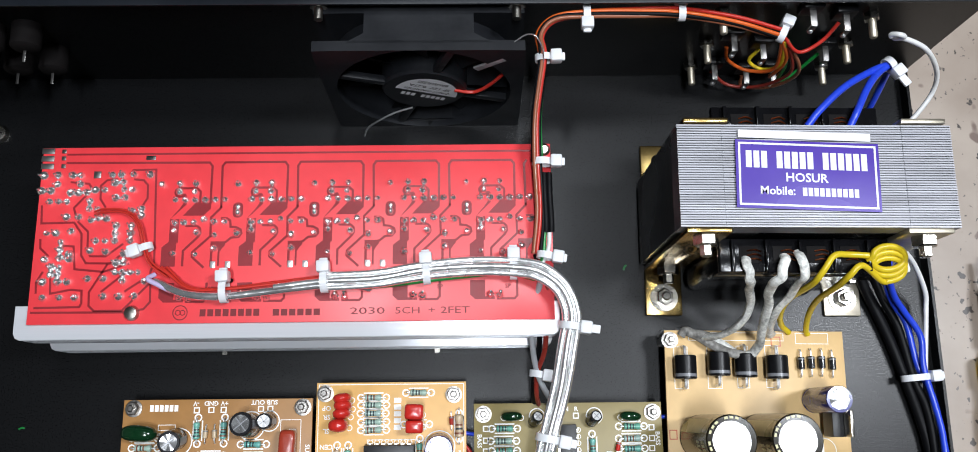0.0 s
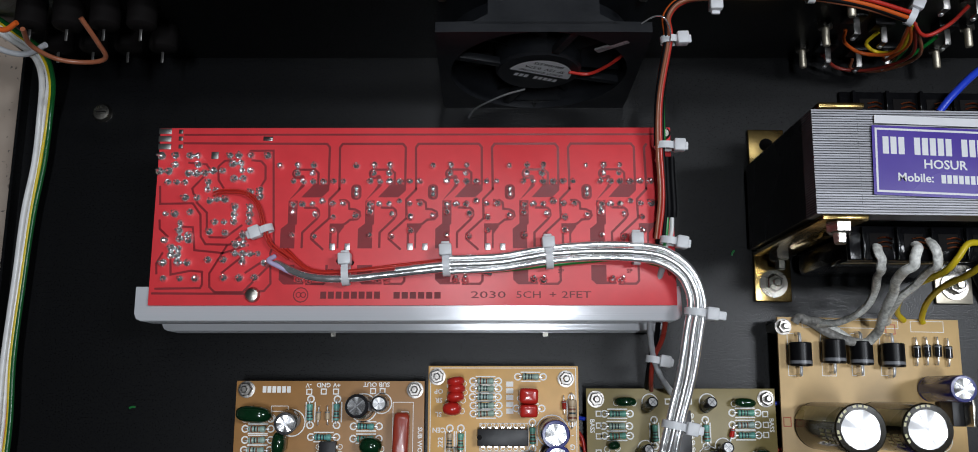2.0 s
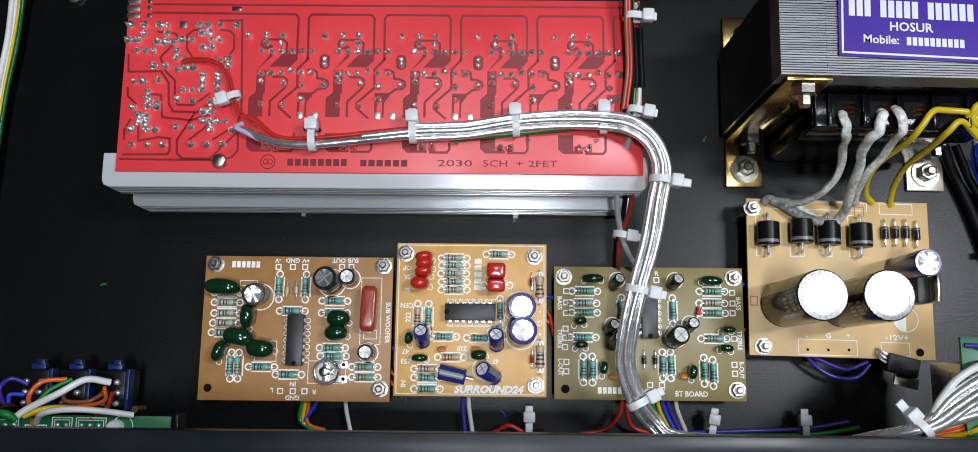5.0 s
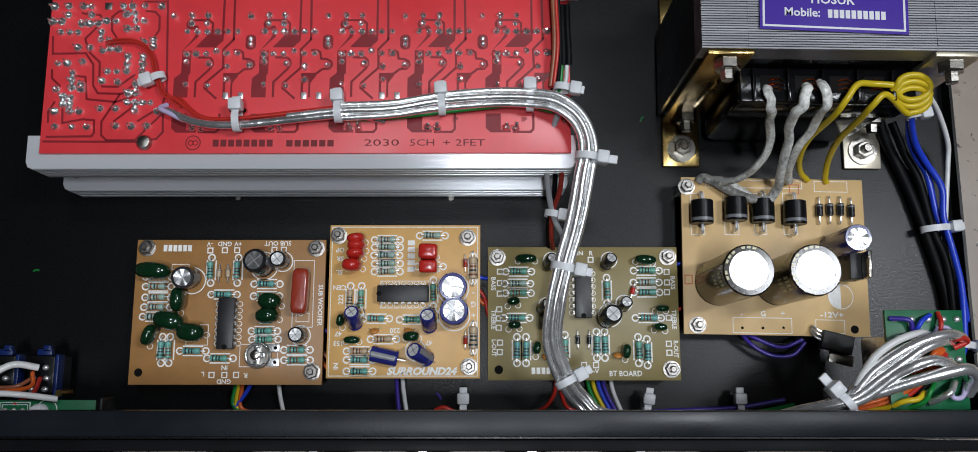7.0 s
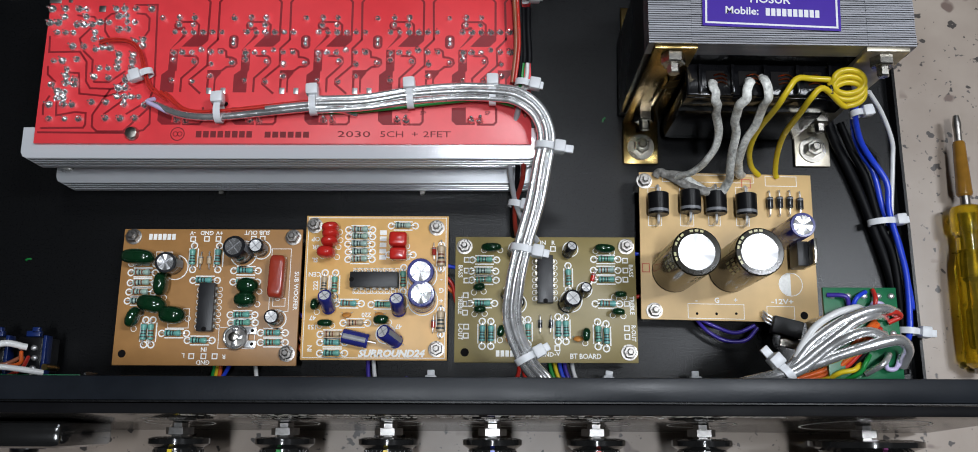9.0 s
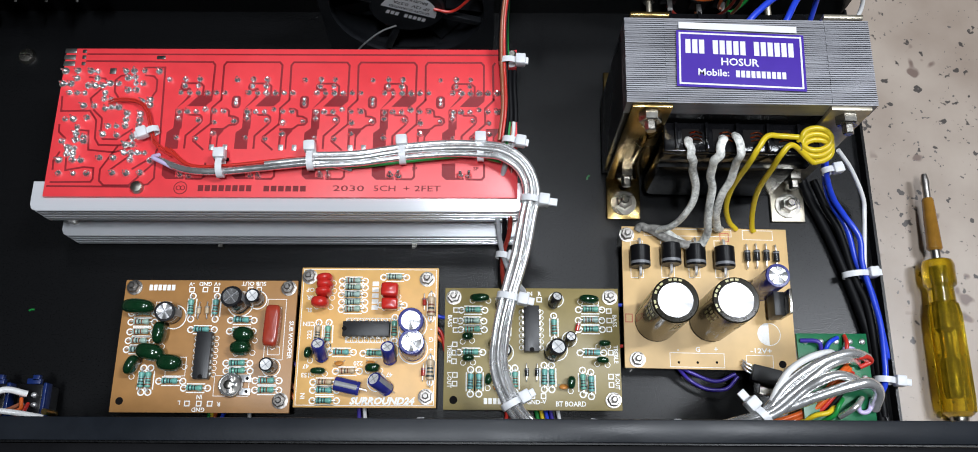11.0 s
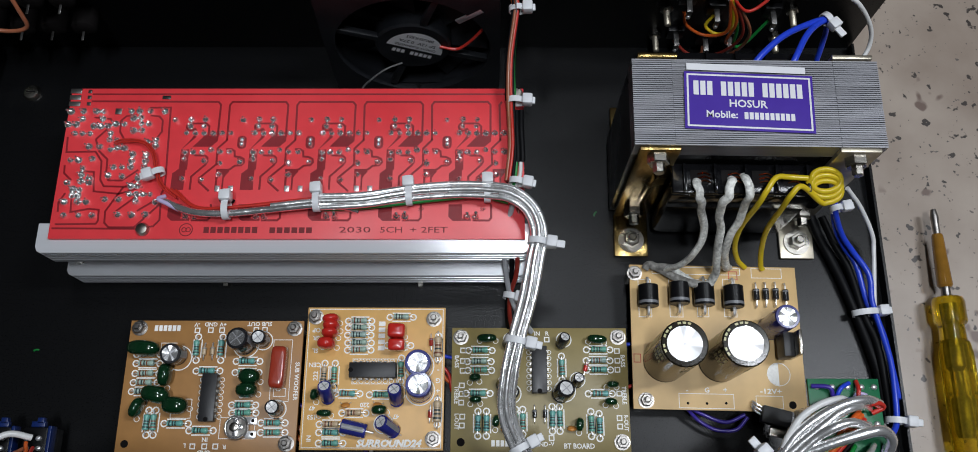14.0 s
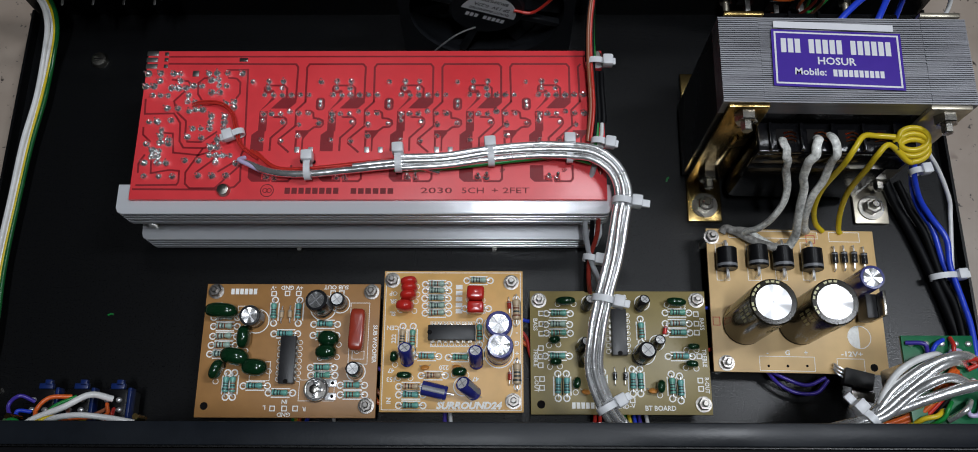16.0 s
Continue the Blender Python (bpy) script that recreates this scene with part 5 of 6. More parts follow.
pad_square(tone_ink, 4.7, -9.7, 1.9)
pad_square(tone_ink, 4.7, -14.2, 1.9)
pad_square(tone_ink, 4.6, -18.3, 1.9)
pad_square(tone_ink, 4.4, -24.4, 1.9)
pad_square(tone_ink, 4.3, -27.9, 1.9)
pad_square(tone_ink, 4.2, -31.5, 1.9)
pad_square(tone_ink, 69.8, -9.8, 1.9)
pad_square(tone_ink, 69.8, -13.9, 1.9)
pad_square(tone_ink, 69.7, -17.7, 1.9)
pad_square(tone_ink, 70.0, -27.6, 1.9)
pad_square(tone_ink, 4.7, -37.2, 1.9)
pad_square(tone_ink, 4.6, -40.8, 1.9)
pad_square(tone_ink, 69.7, -37.6, 1.9)
pad_square(tone_ink, 69.8, -41.0, 1.9)
pad_square(tone_ink, 36.9, -45.7, 1.9)
pad_square(tone_ink, 41.5, -45.7, 1.9)
pad_square(tone_ink, 31.9, -5.0, 1.9)
pad_square(tone_ink, 40.2, -5.0, 1.9)
tagged(part("silkscreen", tone_ink, INK, tone, "white printed legend", smooth=False), kind="stuff")

# pale power supply circuit board with two large capacitors
psu = board(74.3, 33, 72, 62, PALE_BOARD, 'pale power supply circuit board with two large capacitors', -1.0)
psu_ink = INKS[psu.name] = bmesh.new()
big_diode(psu, 7.0, -14.9)
big_diode(psu, 20.2, -13.6)
big_diode(psu, 30.8, -14.1)
big_diode(psu, 43.2, -14.6)
small_diode(psu, 53.9, -12.8, 90, SLEEVE_BLACK, 1.5)
small_diode(psu, 58.0, -12.5, 90, SLEEVE_BLACK, 1.5)
small_diode(psu, 62.2, -12.4, 90, SLEEVE_BLACK, 1.5)
small_diode(psu, 66.4, -12.9, 90, SLEEVE_BLACK, 1.5)
big_cap(psu, 13.5, -42.0, 18, 41, SLEEVE_OLIVE, STRIPE_GOLD, -25)
big_cap(psu, 36.5, -41.5, 18, 41, SLEEVE_OLIVE, STRIPE_GOLD, -15)
big_cap(psu, 58.6, -27.3, 10, 25, SLEEVE_BLUE, SLEEVE_BLUE, 10)
regulator(psu, 62.3, -36.1, 0)
fixing(psu, 2.1, -3.9)
fixing(psu, 5.3, -58.5)
hole(psu, 66.0, -59.2, 1.6)
hole(psu, 22.6, -59.3, 0.55)
hole(psu, 30.5, -59.2, 0.55)
hole(psu, 38.5, -59.0, 0.55)
lettering(psu_ink, '-', 22.5, -53.9, 0.06, 2.0, 0)
lettering(psu_ink, 'G', 30.8, -53.8, 0.06, 2.0, 0)
lettering(psu_ink, '+', 38.4, -53.6, 0.06, 2.0, 0)
lettering(psu_ink, '-12V+', 57.4, -53.8, 0.06, 2.0, 0, width=9)
outline(psu_ink, 19.0, 41.7, -61.2, -55.3, 0.25)
outline(psu_ink, 51.0, 62.1, -60.8, -55.7, 0.25)
outline(psu_ink, 9.8, 47.9, -3.9, -0.8, 0.25)
outline(psu_ink, 52.9, 65.9, -5.0, -0.8, 0.25)
outline(psu_ink, 3.6, 9.0, -23.1, -6.6, 0.25)
outline(psu_ink, 16.9, 22.4, -22.9, -6.3, 0.25)
outline(psu_ink, 28.7, 33.4, -22.6, -6.1, 0.25)
outline(psu_ink, 40.2, 45.5, -22.4, -5.8, 0.25)
ring(psu_ink, 61.2, -46.6, 4.8, 0.3, 0.02)
half_disc(psu_ink, 61.2, -46.6, 4.6)
tagged(part("silkscreen", psu_ink, INK, psu, "white printed legend", smooth=False), kind="stuff")

b = bmesh.new()
outline(b, 43, 46.6, -6.0, -2.4, 0.4)
outline(b, 0.8, 3.6, -42.6, -39.2, 0.4)
tagged(part("red_legend", b, RED_PRINT, psu, "red printed squares", smooth=False), kind="stuff")

# ---- wiring ----


def harness(label, category="wire harness"):
    return thing("wire_harness", 0, 0, 0, label, category)


def wire(h, pts, r, material, name="wire", n=12, flat=1.0, label=""):
    return part(name, tube(bmesh.new(), pts, r, n, 6, flat), material, h, label)


def shifted(path, side, lift=0.0, wobble=0.5):
    """A path beside another: side to its left in plan, lift upwards."""
    out = []
    for i, p in enumerate(path):
        a, b = path[max(i - 1, 0)], path[min(i + 1, len(path) - 1)]
        d = Vector((b[0] - a[0], b[1] - a[1]))
        d = d.normalized() if d.length > 0.01 else Vector((1, 0))
        s = side + random.uniform(-wobble, wobble)
        out.append((p[0] - d.y * s, p[1] + d.x * s, p[2] + lift + random.uniform(-wobble, wobble) * 0.6))
    return out


def tie(h, x, y, z, turn, w=8.0, hgt=6.0, head=1, tail=0.0):
    """A nylon cable tie: flat loop round the bundle, square head, cut tail. turn: the bundle's direction."""
    b = bmesh.new()
    rows = []
    for i in range(16):
        a = 2 * math.pi * i / 16
        c, s = math.cos(a) * w / 2, math.sin(a) * hgt / 2
        rows.append([b.verts.new((e, c * f, s * f)) for e, f in ((-1.3, 1.0), (1.3, 1.0), (1.3, 1.14), (-1.3, 1.14))])
    skin(b, rows + rows[:1], caps=False)
    o = part("cable_tie", b, NYLON, h, "white nylon cable tie")
    o.matrix_basis = pose(x * MM, y * MM, z * MM, 0, 0, turn)
    hd = box(bmesh.new(), -2.3, 2.3, *sorted((head * (w / 2 - 0.8), head * (w / 2 + 3.4))), -0.6, hgt / 2 + 1.2, 0.6)
    box(hd, -1.5, 1.5, *sorted((head * (w / 2 + 3.2), head * (w / 2 + 4.6 + tail))), 0.4, 1.6, 0.3)
    part("tie_head", hd, NYLON, o)
    return o


# speaker leads across the red board, over the tone board and down to the front
main = harness("clear-jacketed speaker leads tied together over the circuit boards")
M = [(-118, 50, 49), (-106, 45, 51), (-92, 44, 52), (-74, 46, 52), (-56, 48, 52), (-37, 49, 52), (-19, 52, 52), (-1, 53, 53), (13, 52.5, 54), (22, 50.5, 55),
     (29.5, 44.5, 55), (32.8, 35, 54.5), (31, 24, 54), (28.2, 9, 53.5), (24.2, -6, 52.5), (20.8, -21, 50), (20.2, -34, 46), (25, -46.5, 41), (31, -54, 37), (40, -59.8, 38), (70, -61, 45), (100, -61, 46)]
wire(main, shifted(M[4:], -2.3, -0.2, 0.2), 1.2, CLEAR_WIRE)
wire(main, shifted(M[3:], 0.0, 0.9, 0.2), 1.25, CLEAR_WIRE)
wire(main, shifted(M[4:], 2.4, 0.1, 0.2), 1.2, CLEAR_WIRE)
wire(main, shifted([(-28, 52, 47.2)] + M[6:], -1.2, -1.7, 0.25), 1.1, CLEAR_WIRE)
wire(main, shifted([(-12, 55.5, 47.2)] + M[7:], 1.3, -1.7, 0.2), 1.05, CLEAR_WIRE)
wire(main, shifted(M[:5], -0.9, 0, 0.2) + [(-46, 47, 50), (-40, 46, 47.5)], 1.5, GREY_WIRE)
wire(main, [(-119, 52, 47.5), (-120.5, 50, 50), (-117, 48, 50.5), (-109, 44.5, 50), (-98, 43, 50)], 0.9, W_LILAC)
wire(main, shifted([(-117, 53, 50)] + M[1:9], 1.6, -0.3, 0.2), 0.55, W_RED)
wire(main, shifted([(-116, 53, 49)] + M[1:7], 2.2, -1.0, 0.2), 0.5, W_RED)
wire(main, [(-58, 46.5, 48), (-40, 46.5, 49.5), (-20, 48.5, 50), (-4, 50, 51), (10, 50.8, 51.5), (21, 48.5, 51)], 0.9, W_GREEN)
wire(main, [(-96, 50, 48), (-93, 50.5, 49), (-90, 49, 50)], 0.8, W_BLACK)
for x, y, t, hd in ((-92, 45, 3, 1), (-56, 48.3, 3, 1), (-19, 51, 4, 1), (12.5, 52.5, 0, 1)):
    tie(main, x, y, 51.8, t, 7.6, 6.4, hd)
tie(main, 32.6, 31, 54, 82, 7.6, 6.6, -1, 2)
tie(main, 23.9, -8, 52.5, 78, 8.4, 6.6, -1, 1)
tie(main, 25.4, -46.8, 41, 118, 8.0, 6.6, -1, 1)

# red and black supply leads down the right end of the red board
supply = harness("red, brown and green leads from the rear terminals, tied")
V = [(22, 58, 50), (23, 73, 52), (22, 92, 54), (22, 109, 58), (24, 128, 66), (23, 135, 70), (28, 140.5, 72), (40, 143, 71), (58, 143.5, 71), (75, 144, 70), (96, 142.5, 66), (114, 139, 62)]
SUPPLY = ((W_BROWN, 1.3, 0.1), (W_RED, 0.5, 0.6), (W_BLACK, -0.3, 0.7), (W_RED, -1.2, -0.2), (W_BLACK, 1.0, -0.6), (W_GREEN, -1.0, 0.6), (W_ORANGE, 0.2, -0.9))
for k, (m, s, z) in enumerate(SUPPLY):
    s, z = s * 1.3, z * 1.1
    lane = [shifted(V, s * math.cos(0.35 * i) - z * math.sin(0.35 * i), z * math.cos(0.35 * i) + s * math.sin(0.35 * i), 0.2)[i] for i in range(len(V))]
    wire(supply, lane[(0 if k < 4 else 2):], 0.8, m)
for s in (-0.6, 1.2):
    wire(supply, shifted([(25, 88, 53), (25, 80, 53), (25.5, 70, 52), (25.5, 66, 51)], s, 0, 0.1), 1.2, W_BLACK, "heat_shrink", label="black heat-shrink sleeve")
    wire(supply, [(25.5 - s, 67, 51), (25 - s, 60, 50.5), (23, 54, 50)], 0.8, W_WHITE if s < 0 else W_GREEN)
wire(supply, [(22, 58, 49), (25, 48, 47), (25, 36, 42), (24.5, 24, 34), (22, 16, 27), (22, 8, 20), (24, 2, 9)], 1.0, W_DARKRED)
wire(supply, [(21, 58, 49), (23, 46, 45), (22.5, 34, 40), (22.5, 24, 32), (21, 16, 26), (21, 8, 18), (22, 2, 8)], 1.0, W_BLACK)
wire(supply, [(24, 52, 50), (22, 46, 47), (19.5, 36, 41), (20, 26, 33), (22, 16, 28), (26, 8, 22), (31, 3, 14)], 1.15, W_GREY)
wire(supply, [(26, 9, 20), (31, 4, 14), (35, 0, 10)], 0.9, W_WHITE)
tie(supply, 24.5, 128, 66, 92, 6, 5, -1)
tie(supply, 24, 92, 54, 88, 7, 5, -1)
tie(supply, 24.5, 57, 52, 80, 6, 5, -1)
tie(supply, 22, 15.5, 27.5, 80, 5.5, 4.5, -1)
tie(supply, 40, 143, 71, 0, 6, 5, -1)
tie(supply, 75, 144, 70, 0, 6, 5, 1)
tie(supply, 115, 139.5, 61, -25, 6.4, 5.4, 1)
wire(supply, [(13.5, 132, 71.6), (17.6, 133.6, 74), (21, 132.6, 75), (23.6, 129, 72), (24.2, 126, 67)], 0.3, GREY_WIRE)
# tails to the rear terminals
for m, p in ((W_RED, [(115, 139, 61), (124, 136, 52), (132, 139, 55), (137, 144, 61)]), (W_ORANGE, [(116, 138, 58), (120, 136, 36), (112, 139, 27), (103, 142, 31), (101, 145, 37)]),
             (W_YELLOW, [(117, 138, 58), (121, 136, 40), (118, 139, 28), (112, 142, 30), (115, 145, 35)]), (W_DARKRED, [(118, 138, 58), (127, 135, 35), (122, 138, 12), (110, 141, 6), (101, 145, 12)]),
             (W_GREEN, [(117, 138, 58), (124, 137, 38), (127, 138, 20), (133, 140, 18), (141, 145, 30)]), (W_BROWN, [(118, 138, 58), (130, 135, 36), (128, 138, 12), (117, 141, 4), (116, 145, 7)]),
             (W_ORANGE, [(116, 138, 58), (122, 136, 44), (122, 137, 26), (126, 142, 14)])):
    wire(supply, p, 0.75, m)

# thin red pair on the red board's left end
pair = harness("thin red pair of leads tied on the red board")
for s, m in ((-0.6, W_RED), (0.5, W_RED)):
    wire(pair, shifted([(-143, 75.5, 47.5), (-139, 76, 49), (-131, 75.5, 49.5), (-125.5, 71, 50), (-122.5, 62, 50), (-120, 56, 50), (-113, 51, 50)], s, 0, 0.15), 0.4, m)
tie(pair, -122, 61.5, 50.2, -70, 5, 4, -1)

# transformer secondaries
sec = harness("cloth-sleeved and yellow transformer leads down to the supply board", "wire")
for m, p in ((BRAID, [(93.7, 53.5, 63.2), (93.6, 50.5, 65.8), (94.6, 46.2, 64.5), (96.8, 43.6, 56), (100.5, 39.2, 45), (98, 32.5, 34), (93.5, 29.5, 24), (89.4, 29.9, 18)]), (BRAID_DARK, [(91, 29.5, 19.5), (86, 31, 17), (83, 32.5, 16), (81, 31, 14.8)]),
             (BRAID_DARK, [(85, 31.5, 16.5), (92, 27.5, 18), (99, 23, 20), (105, 21.5, 20.5)]),
             (BRAID, [(107.5, 54, 63.2), (106.9, 51, 66), (105.2, 46.2, 64.5), (104.4, 44, 57), (106.3, 38.8, 46), (108.2, 29.8, 32), (108.1, 24, 23), (103.5, 21.5, 20), (98, 25.5, 17.5), (93, 30, 16)]),
             (BRAID, [(113, 55, 63.2), (112.9, 52, 66.2), (113.4, 46.4, 64.6), (113.7, 43.8, 55), (112, 38.8, 42), (112, 33.2, 30), (115, 30.7, 20), (117, 31, 14.5)])):
    p = [(x + random.uniform(-0.6, 0.6), y + random.uniform(-0.5, 0.5), z) for x, y, z in spline(p, 2)]
    wire(sec, p, 1.8, m, "sleeved_lead", 10, 0.75)
wire(sec, [(138, 53.5, 65), (130, 54, 65), (124.3, 53.5, 66), (120.4, 48.5, 65.5), (118.2, 44.6, 60), (116.8, 42, 40), (117.1, 38, 28), (120.5, 34.3, 18), (124.5, 31.5, 14.5)], 1.15, W_YELLOW)
coil = [(137, 52, 64)]
for i in range(40):
    a = math.radians(180 - i * 26)
    coil.append((143.5 + 5.6 * math.cos(a) + i * 0.03, 53.5 + 3.4 * math.sin(a) - i * 0.13, 66 - i * 0.1 + 1.5 * math.sin(a)))
coil += [(134, 50, 65.6), (129.6, 46.6, 64.5), (128.4, 44, 56), (128, 41.5, 38), (129.5, 37.5, 24), (131, 32.5, 16), (132, 30.5, 14.5)]
wire(sec, coil, 1.15, W_YELLOW)

# mains leads down the right side
mains = harness("blue, white and black mains leads tied along the chassis side", "wire harness")
wire(mains, [(160, 60, 33), (163, 53, 24), (168, 46, 16), (174, 39.8, 11), (180.5, 30, 9), (180.7, 18, 8), (183.2, 4, 8), (184.7, -9, 9), (184, -24, 10), (183, -34, 10), (180, -39, 11)], 1.3, W_BLUE)
wire(mains, [(160, 60, 31), (165, 50, 17), (171, 43, 9), (176.5, 35, 6.5), (179.5, 18.5, 5.5), (184.4, 4.5, 6), (186.4, -18.5, 7), (186, -24, 8)], 1.3, W_BLUE)
wire(mains, [(166, 62, 32), (175, 57, 22), (183, 48, 12), (184.4, 40, 8), (182.6, 18.5, 6), (183, 8, 3), (183.7, -3, 3), (183, -20, 3), (181, -36, 4)], 1.0, W_WHITE)
wire(mains, [(159, 58, 6), (162, 50, 4), (166, 41, 3), (170.8, 28, 3), (176, 10, 3), (179.3, -2.5, 3), (181.6, -15, 3), (182, -33, 3), (182, -50, 4)], 2.1, W_BLACK)
wire(mains, [(164, 58, 6), (169, 45, 4.5), (174, 34, 4), (177.8, 13, 4.5), (181.2, 2.4, 5), (182.4, -10, 5.5), (183, -28, 5), (183, -48, 5)], 1.7, W_BLACK)
tie(mains, 178, 13.5, 6.5, 95, 11, 7, -1, 1)
tie(mains, 183.5, -33, 9, 84, 8, 7, -1, 2)
tie(mains, 162.5, 54.5, 27, 100, 5, 5, -1)
# blue primaries behind the transformer
for p in ([(119, 101, 66), (124, 107, 67), (134, 116, 66), (147, 124, 62), (155, 127.5, 60)], [(135, 101, 65), (138, 107, 66), (143, 116, 65), (149, 123, 62), (155, 127.5, 60)]):
    wire(mains, p, 1.35, W_BLUE)
wire(mains, [(155, 127.5, 60), (158, 126, 48), (158, 118, 30), (157, 110, 12)], 1.2, W_BLUE)
tie(mains, 154.6, 127.2, 60, 35, 5.5, 5, -1, 3)
wire(mains, [(149, 131.5, 75), (148.5, 132, 76), (150.5, 131, 78), (153, 131, 76), (151, 132, 73), (155, 131, 74), (164, 128.5, 70), (174, 125.5, 57), (176.5, 121, 48), (172, 114, 44), (166, 108, 42)], 0.95, W_WHITE)

# leads along the left side
left = harness("white, green, orange and yellow leads along the side of the chassis", "wire harness")
L = [(-236, 150 - 4, 46), (-231, 143, 36), (-226, 139.5, 25), (-226.5, 132, 15), (-230, 118, 8), (-231, 98, 7), (-233, 76, 7), (-234, 49, 7), (-235, 17, 7), (-234, -9, 7), (-234, -34, 8), (-231.5, -50, 10), (-231, -57, 10)]
for m, s, z, r in ((W_WHITE, -1.4, 1.0, 1.25), (W_WHITE, -0.2, -0.3, 1.0), (W_YELLOW, 1.1, 0.2, 0.7), (W_ORANGE, 0.8, -0.9, 0.7), (W_DARKGREEN, 2.4, 0.0, 1.0)):
    wire(left, shifted(L, s, z, 0.5), r, m)

# ---- rear speaker terminals ----


def terminal(x, z):
    t = thing("speaker_terminal", x, YR, z, "tinned solder tag on a dark rear terminal strip", "terminal", group="rear terminals")
    part("insulator", box(bmesh.new(), -4, 4, -3, 0, -4, 4, 0.6), BLACK_PLASTIC, t)
    b = box(bmesh.new(), -1.2, 1.2, -9, -3, 1.0, 1.6, 0.15)
    box(b, -1.2, 1.2, -9.4, -8.8, -3.5, 1.5, 0.15)
    part("tag", b, TAG_METAL, t)
    part("solder_blob", ball(bmesh.new(), (0, -9.3, -3.3), 1.0, 0.9, 1.2), SOLDER, t)


for x, z in ((101, 46), (115, 38), (101, 17), (116, 12), (127, 14), (124, 68), (138, 64), (141, 36)):
    terminal(x, z)


def panel_screw(x, z, label, length=10):
    s = thing("panel_screw", x, YR, z, label, "screw", group="rear panel screws")
    part("shank", lathe(bmesh.new(), [(1.5, 0), (1.5, length - 0.5), (1.1, length)], (0, 0, 0), (0, -1, 0), 12), PALE_ZINC, s)
    part("nut", lathe(bmesh.new(), [(3.0, 0), (3.0, 2.4), (2.6, 2.7)], (0, 0, 0), (0, -1, 0), 6), STEEL, s)


for x, z in ((93, 37), (92, 14), (92, 64), (150, 60), (150, 36), (149, 13)):
    panel_screw(x, z, "plated screw with a nut holding a terminal strip")

# input sockets at the rear left; the matt hole black carries their shade
for k, x in enumerate((-214, -200, -186, -172)):
    for z in (32, 54):
        s = thing("input_socket", x, YR, z, "black socket body with a thin tinned tag, shade put into its black", "socket", group="rear input sockets")
        part("shell", lathe(bmesh.new(), [(5.5, 0), (5.5, 9), (4.5, 10), (2, 10.5)], (0, 0, 0), (0, -1, 0), 16), HOLE, s)
        b = box(bmesh.new(), -0.55, 0.55, -15, -10, -0.2, 0.2, 0.1)
        part("tag", b, TAG_METAL, s)
sockets = harness("brown, grey and orange leads on the rear input sockets", "wire")
wire(sockets, [(-204, 128, 76), (-206, 126, 66), (-200, 124, 58), (-190, 124, 55), (-183, 125, 57), (-183, 128, 64), (-186, 134, 72)], 0.9, W_BROWN)
wire(sockets, [(-232, 134, 62), (-222, 128, 58), (-212, 126, 58), (-203, 128, 62)], 1.1, W_GREY)
wire(sockets, [(-226, 136, 66), (-217, 132, 66), (-211, 134, 68)], 1.0, W_ORANGE)

# ---- front left: potentiometers and player board ----


def potentiometer(x):
    p = thing("potentiometer", x, -45.5, 16, "black and blue potentiometer with soldered tags behind the front panel", "potentiometer", group="front left potentiometers")
    part("body", box(bmesh.new(), -5.5, 4.5, -6, 8, -12, 2, 0.6), BLACK_PLASTIC, p)
    part("side_plate", box(bmesh.new(), 4.7, 6.1, -8, 8.5, -2.5, 2.5, 0.3), BLUE_PLASTIC, p)
    b = box(bmesh.new(), -3.4, 2.2, 8.2, 10.5, -2, 0.5, 0.3)
    box(b, -1.2, 1.6, 9.6, 12.0, -2, 0.5, 0.3)
    part("lug", b, BLUE_PLASTIC, p)
    for dy in (-4.5, -0.5, 3.5):
        for dx in (-3.5, 1.8):
            part("soldered_tag", ball(bmesh.new(), (dx + random.uniform(-0.4, 0.4), dy, 2.4), 1.3, 1.1, 1.0), SOLDER, p)


for x in (-200.5, -186, -171):
    potentiometer(x)
player = thing("player_board", -218, -53.4, 40, "green media player circuit board with white connector outlines", "circuit board")
part("substrate", box(bmesh.new(), 0, 78, -10.5, 0, -1.6, 0, 0.1), GREEN_BOARD, player)
b = bmesh.new()
for x0, x1 in ((6, 13), (14.5, 24), (36, 43), (44.5, 55)):
    outline(b, x0, x1, -6.5, -0.8, 0.35)
    outline(b, x0 + 0.8, x1 - 0.8, -5.7, -1.6, 0.25)
outline(b, 26.5, 34, -9.2, -3.5, 0.35)
ring(b, 61, -3.5, 3.6, 0.3, 0.02, 20)
tagged(part("silkscreen", b, INK, player, "white printed connector outlines", smooth=False), kind="stuff")
for x in (8, 11, 16.5, 19.5, 22.5, 28.5, 31.5, 38, 41, 46.5, 49.5, 52.5):
    part("pin", ball(bmesh.new(), (x, -3.4 if not 26 < x < 33 else -6.2, 0.2), 0.8, 0.8, 0.7), SOLDER, player)
part("indicator", lathe(bmesh.new(), [(2.6, 0), (2.6, 3), (2.0, 4)], (59, -3.8, 0), n=18), LABEL_WHITE, player, "white round component")
for x in (18, 66):
    part("post", lathe(bmesh.new(), [(1.2, -6), (1.2, 3)], (x, 2.5, 0), n=10), BRASS, player)
part("end_bracket", box(bmesh.new(), 79.2, 81.4, -10, 1, -8, 2.5, 0.6), BLACK_PLASTIC, player)
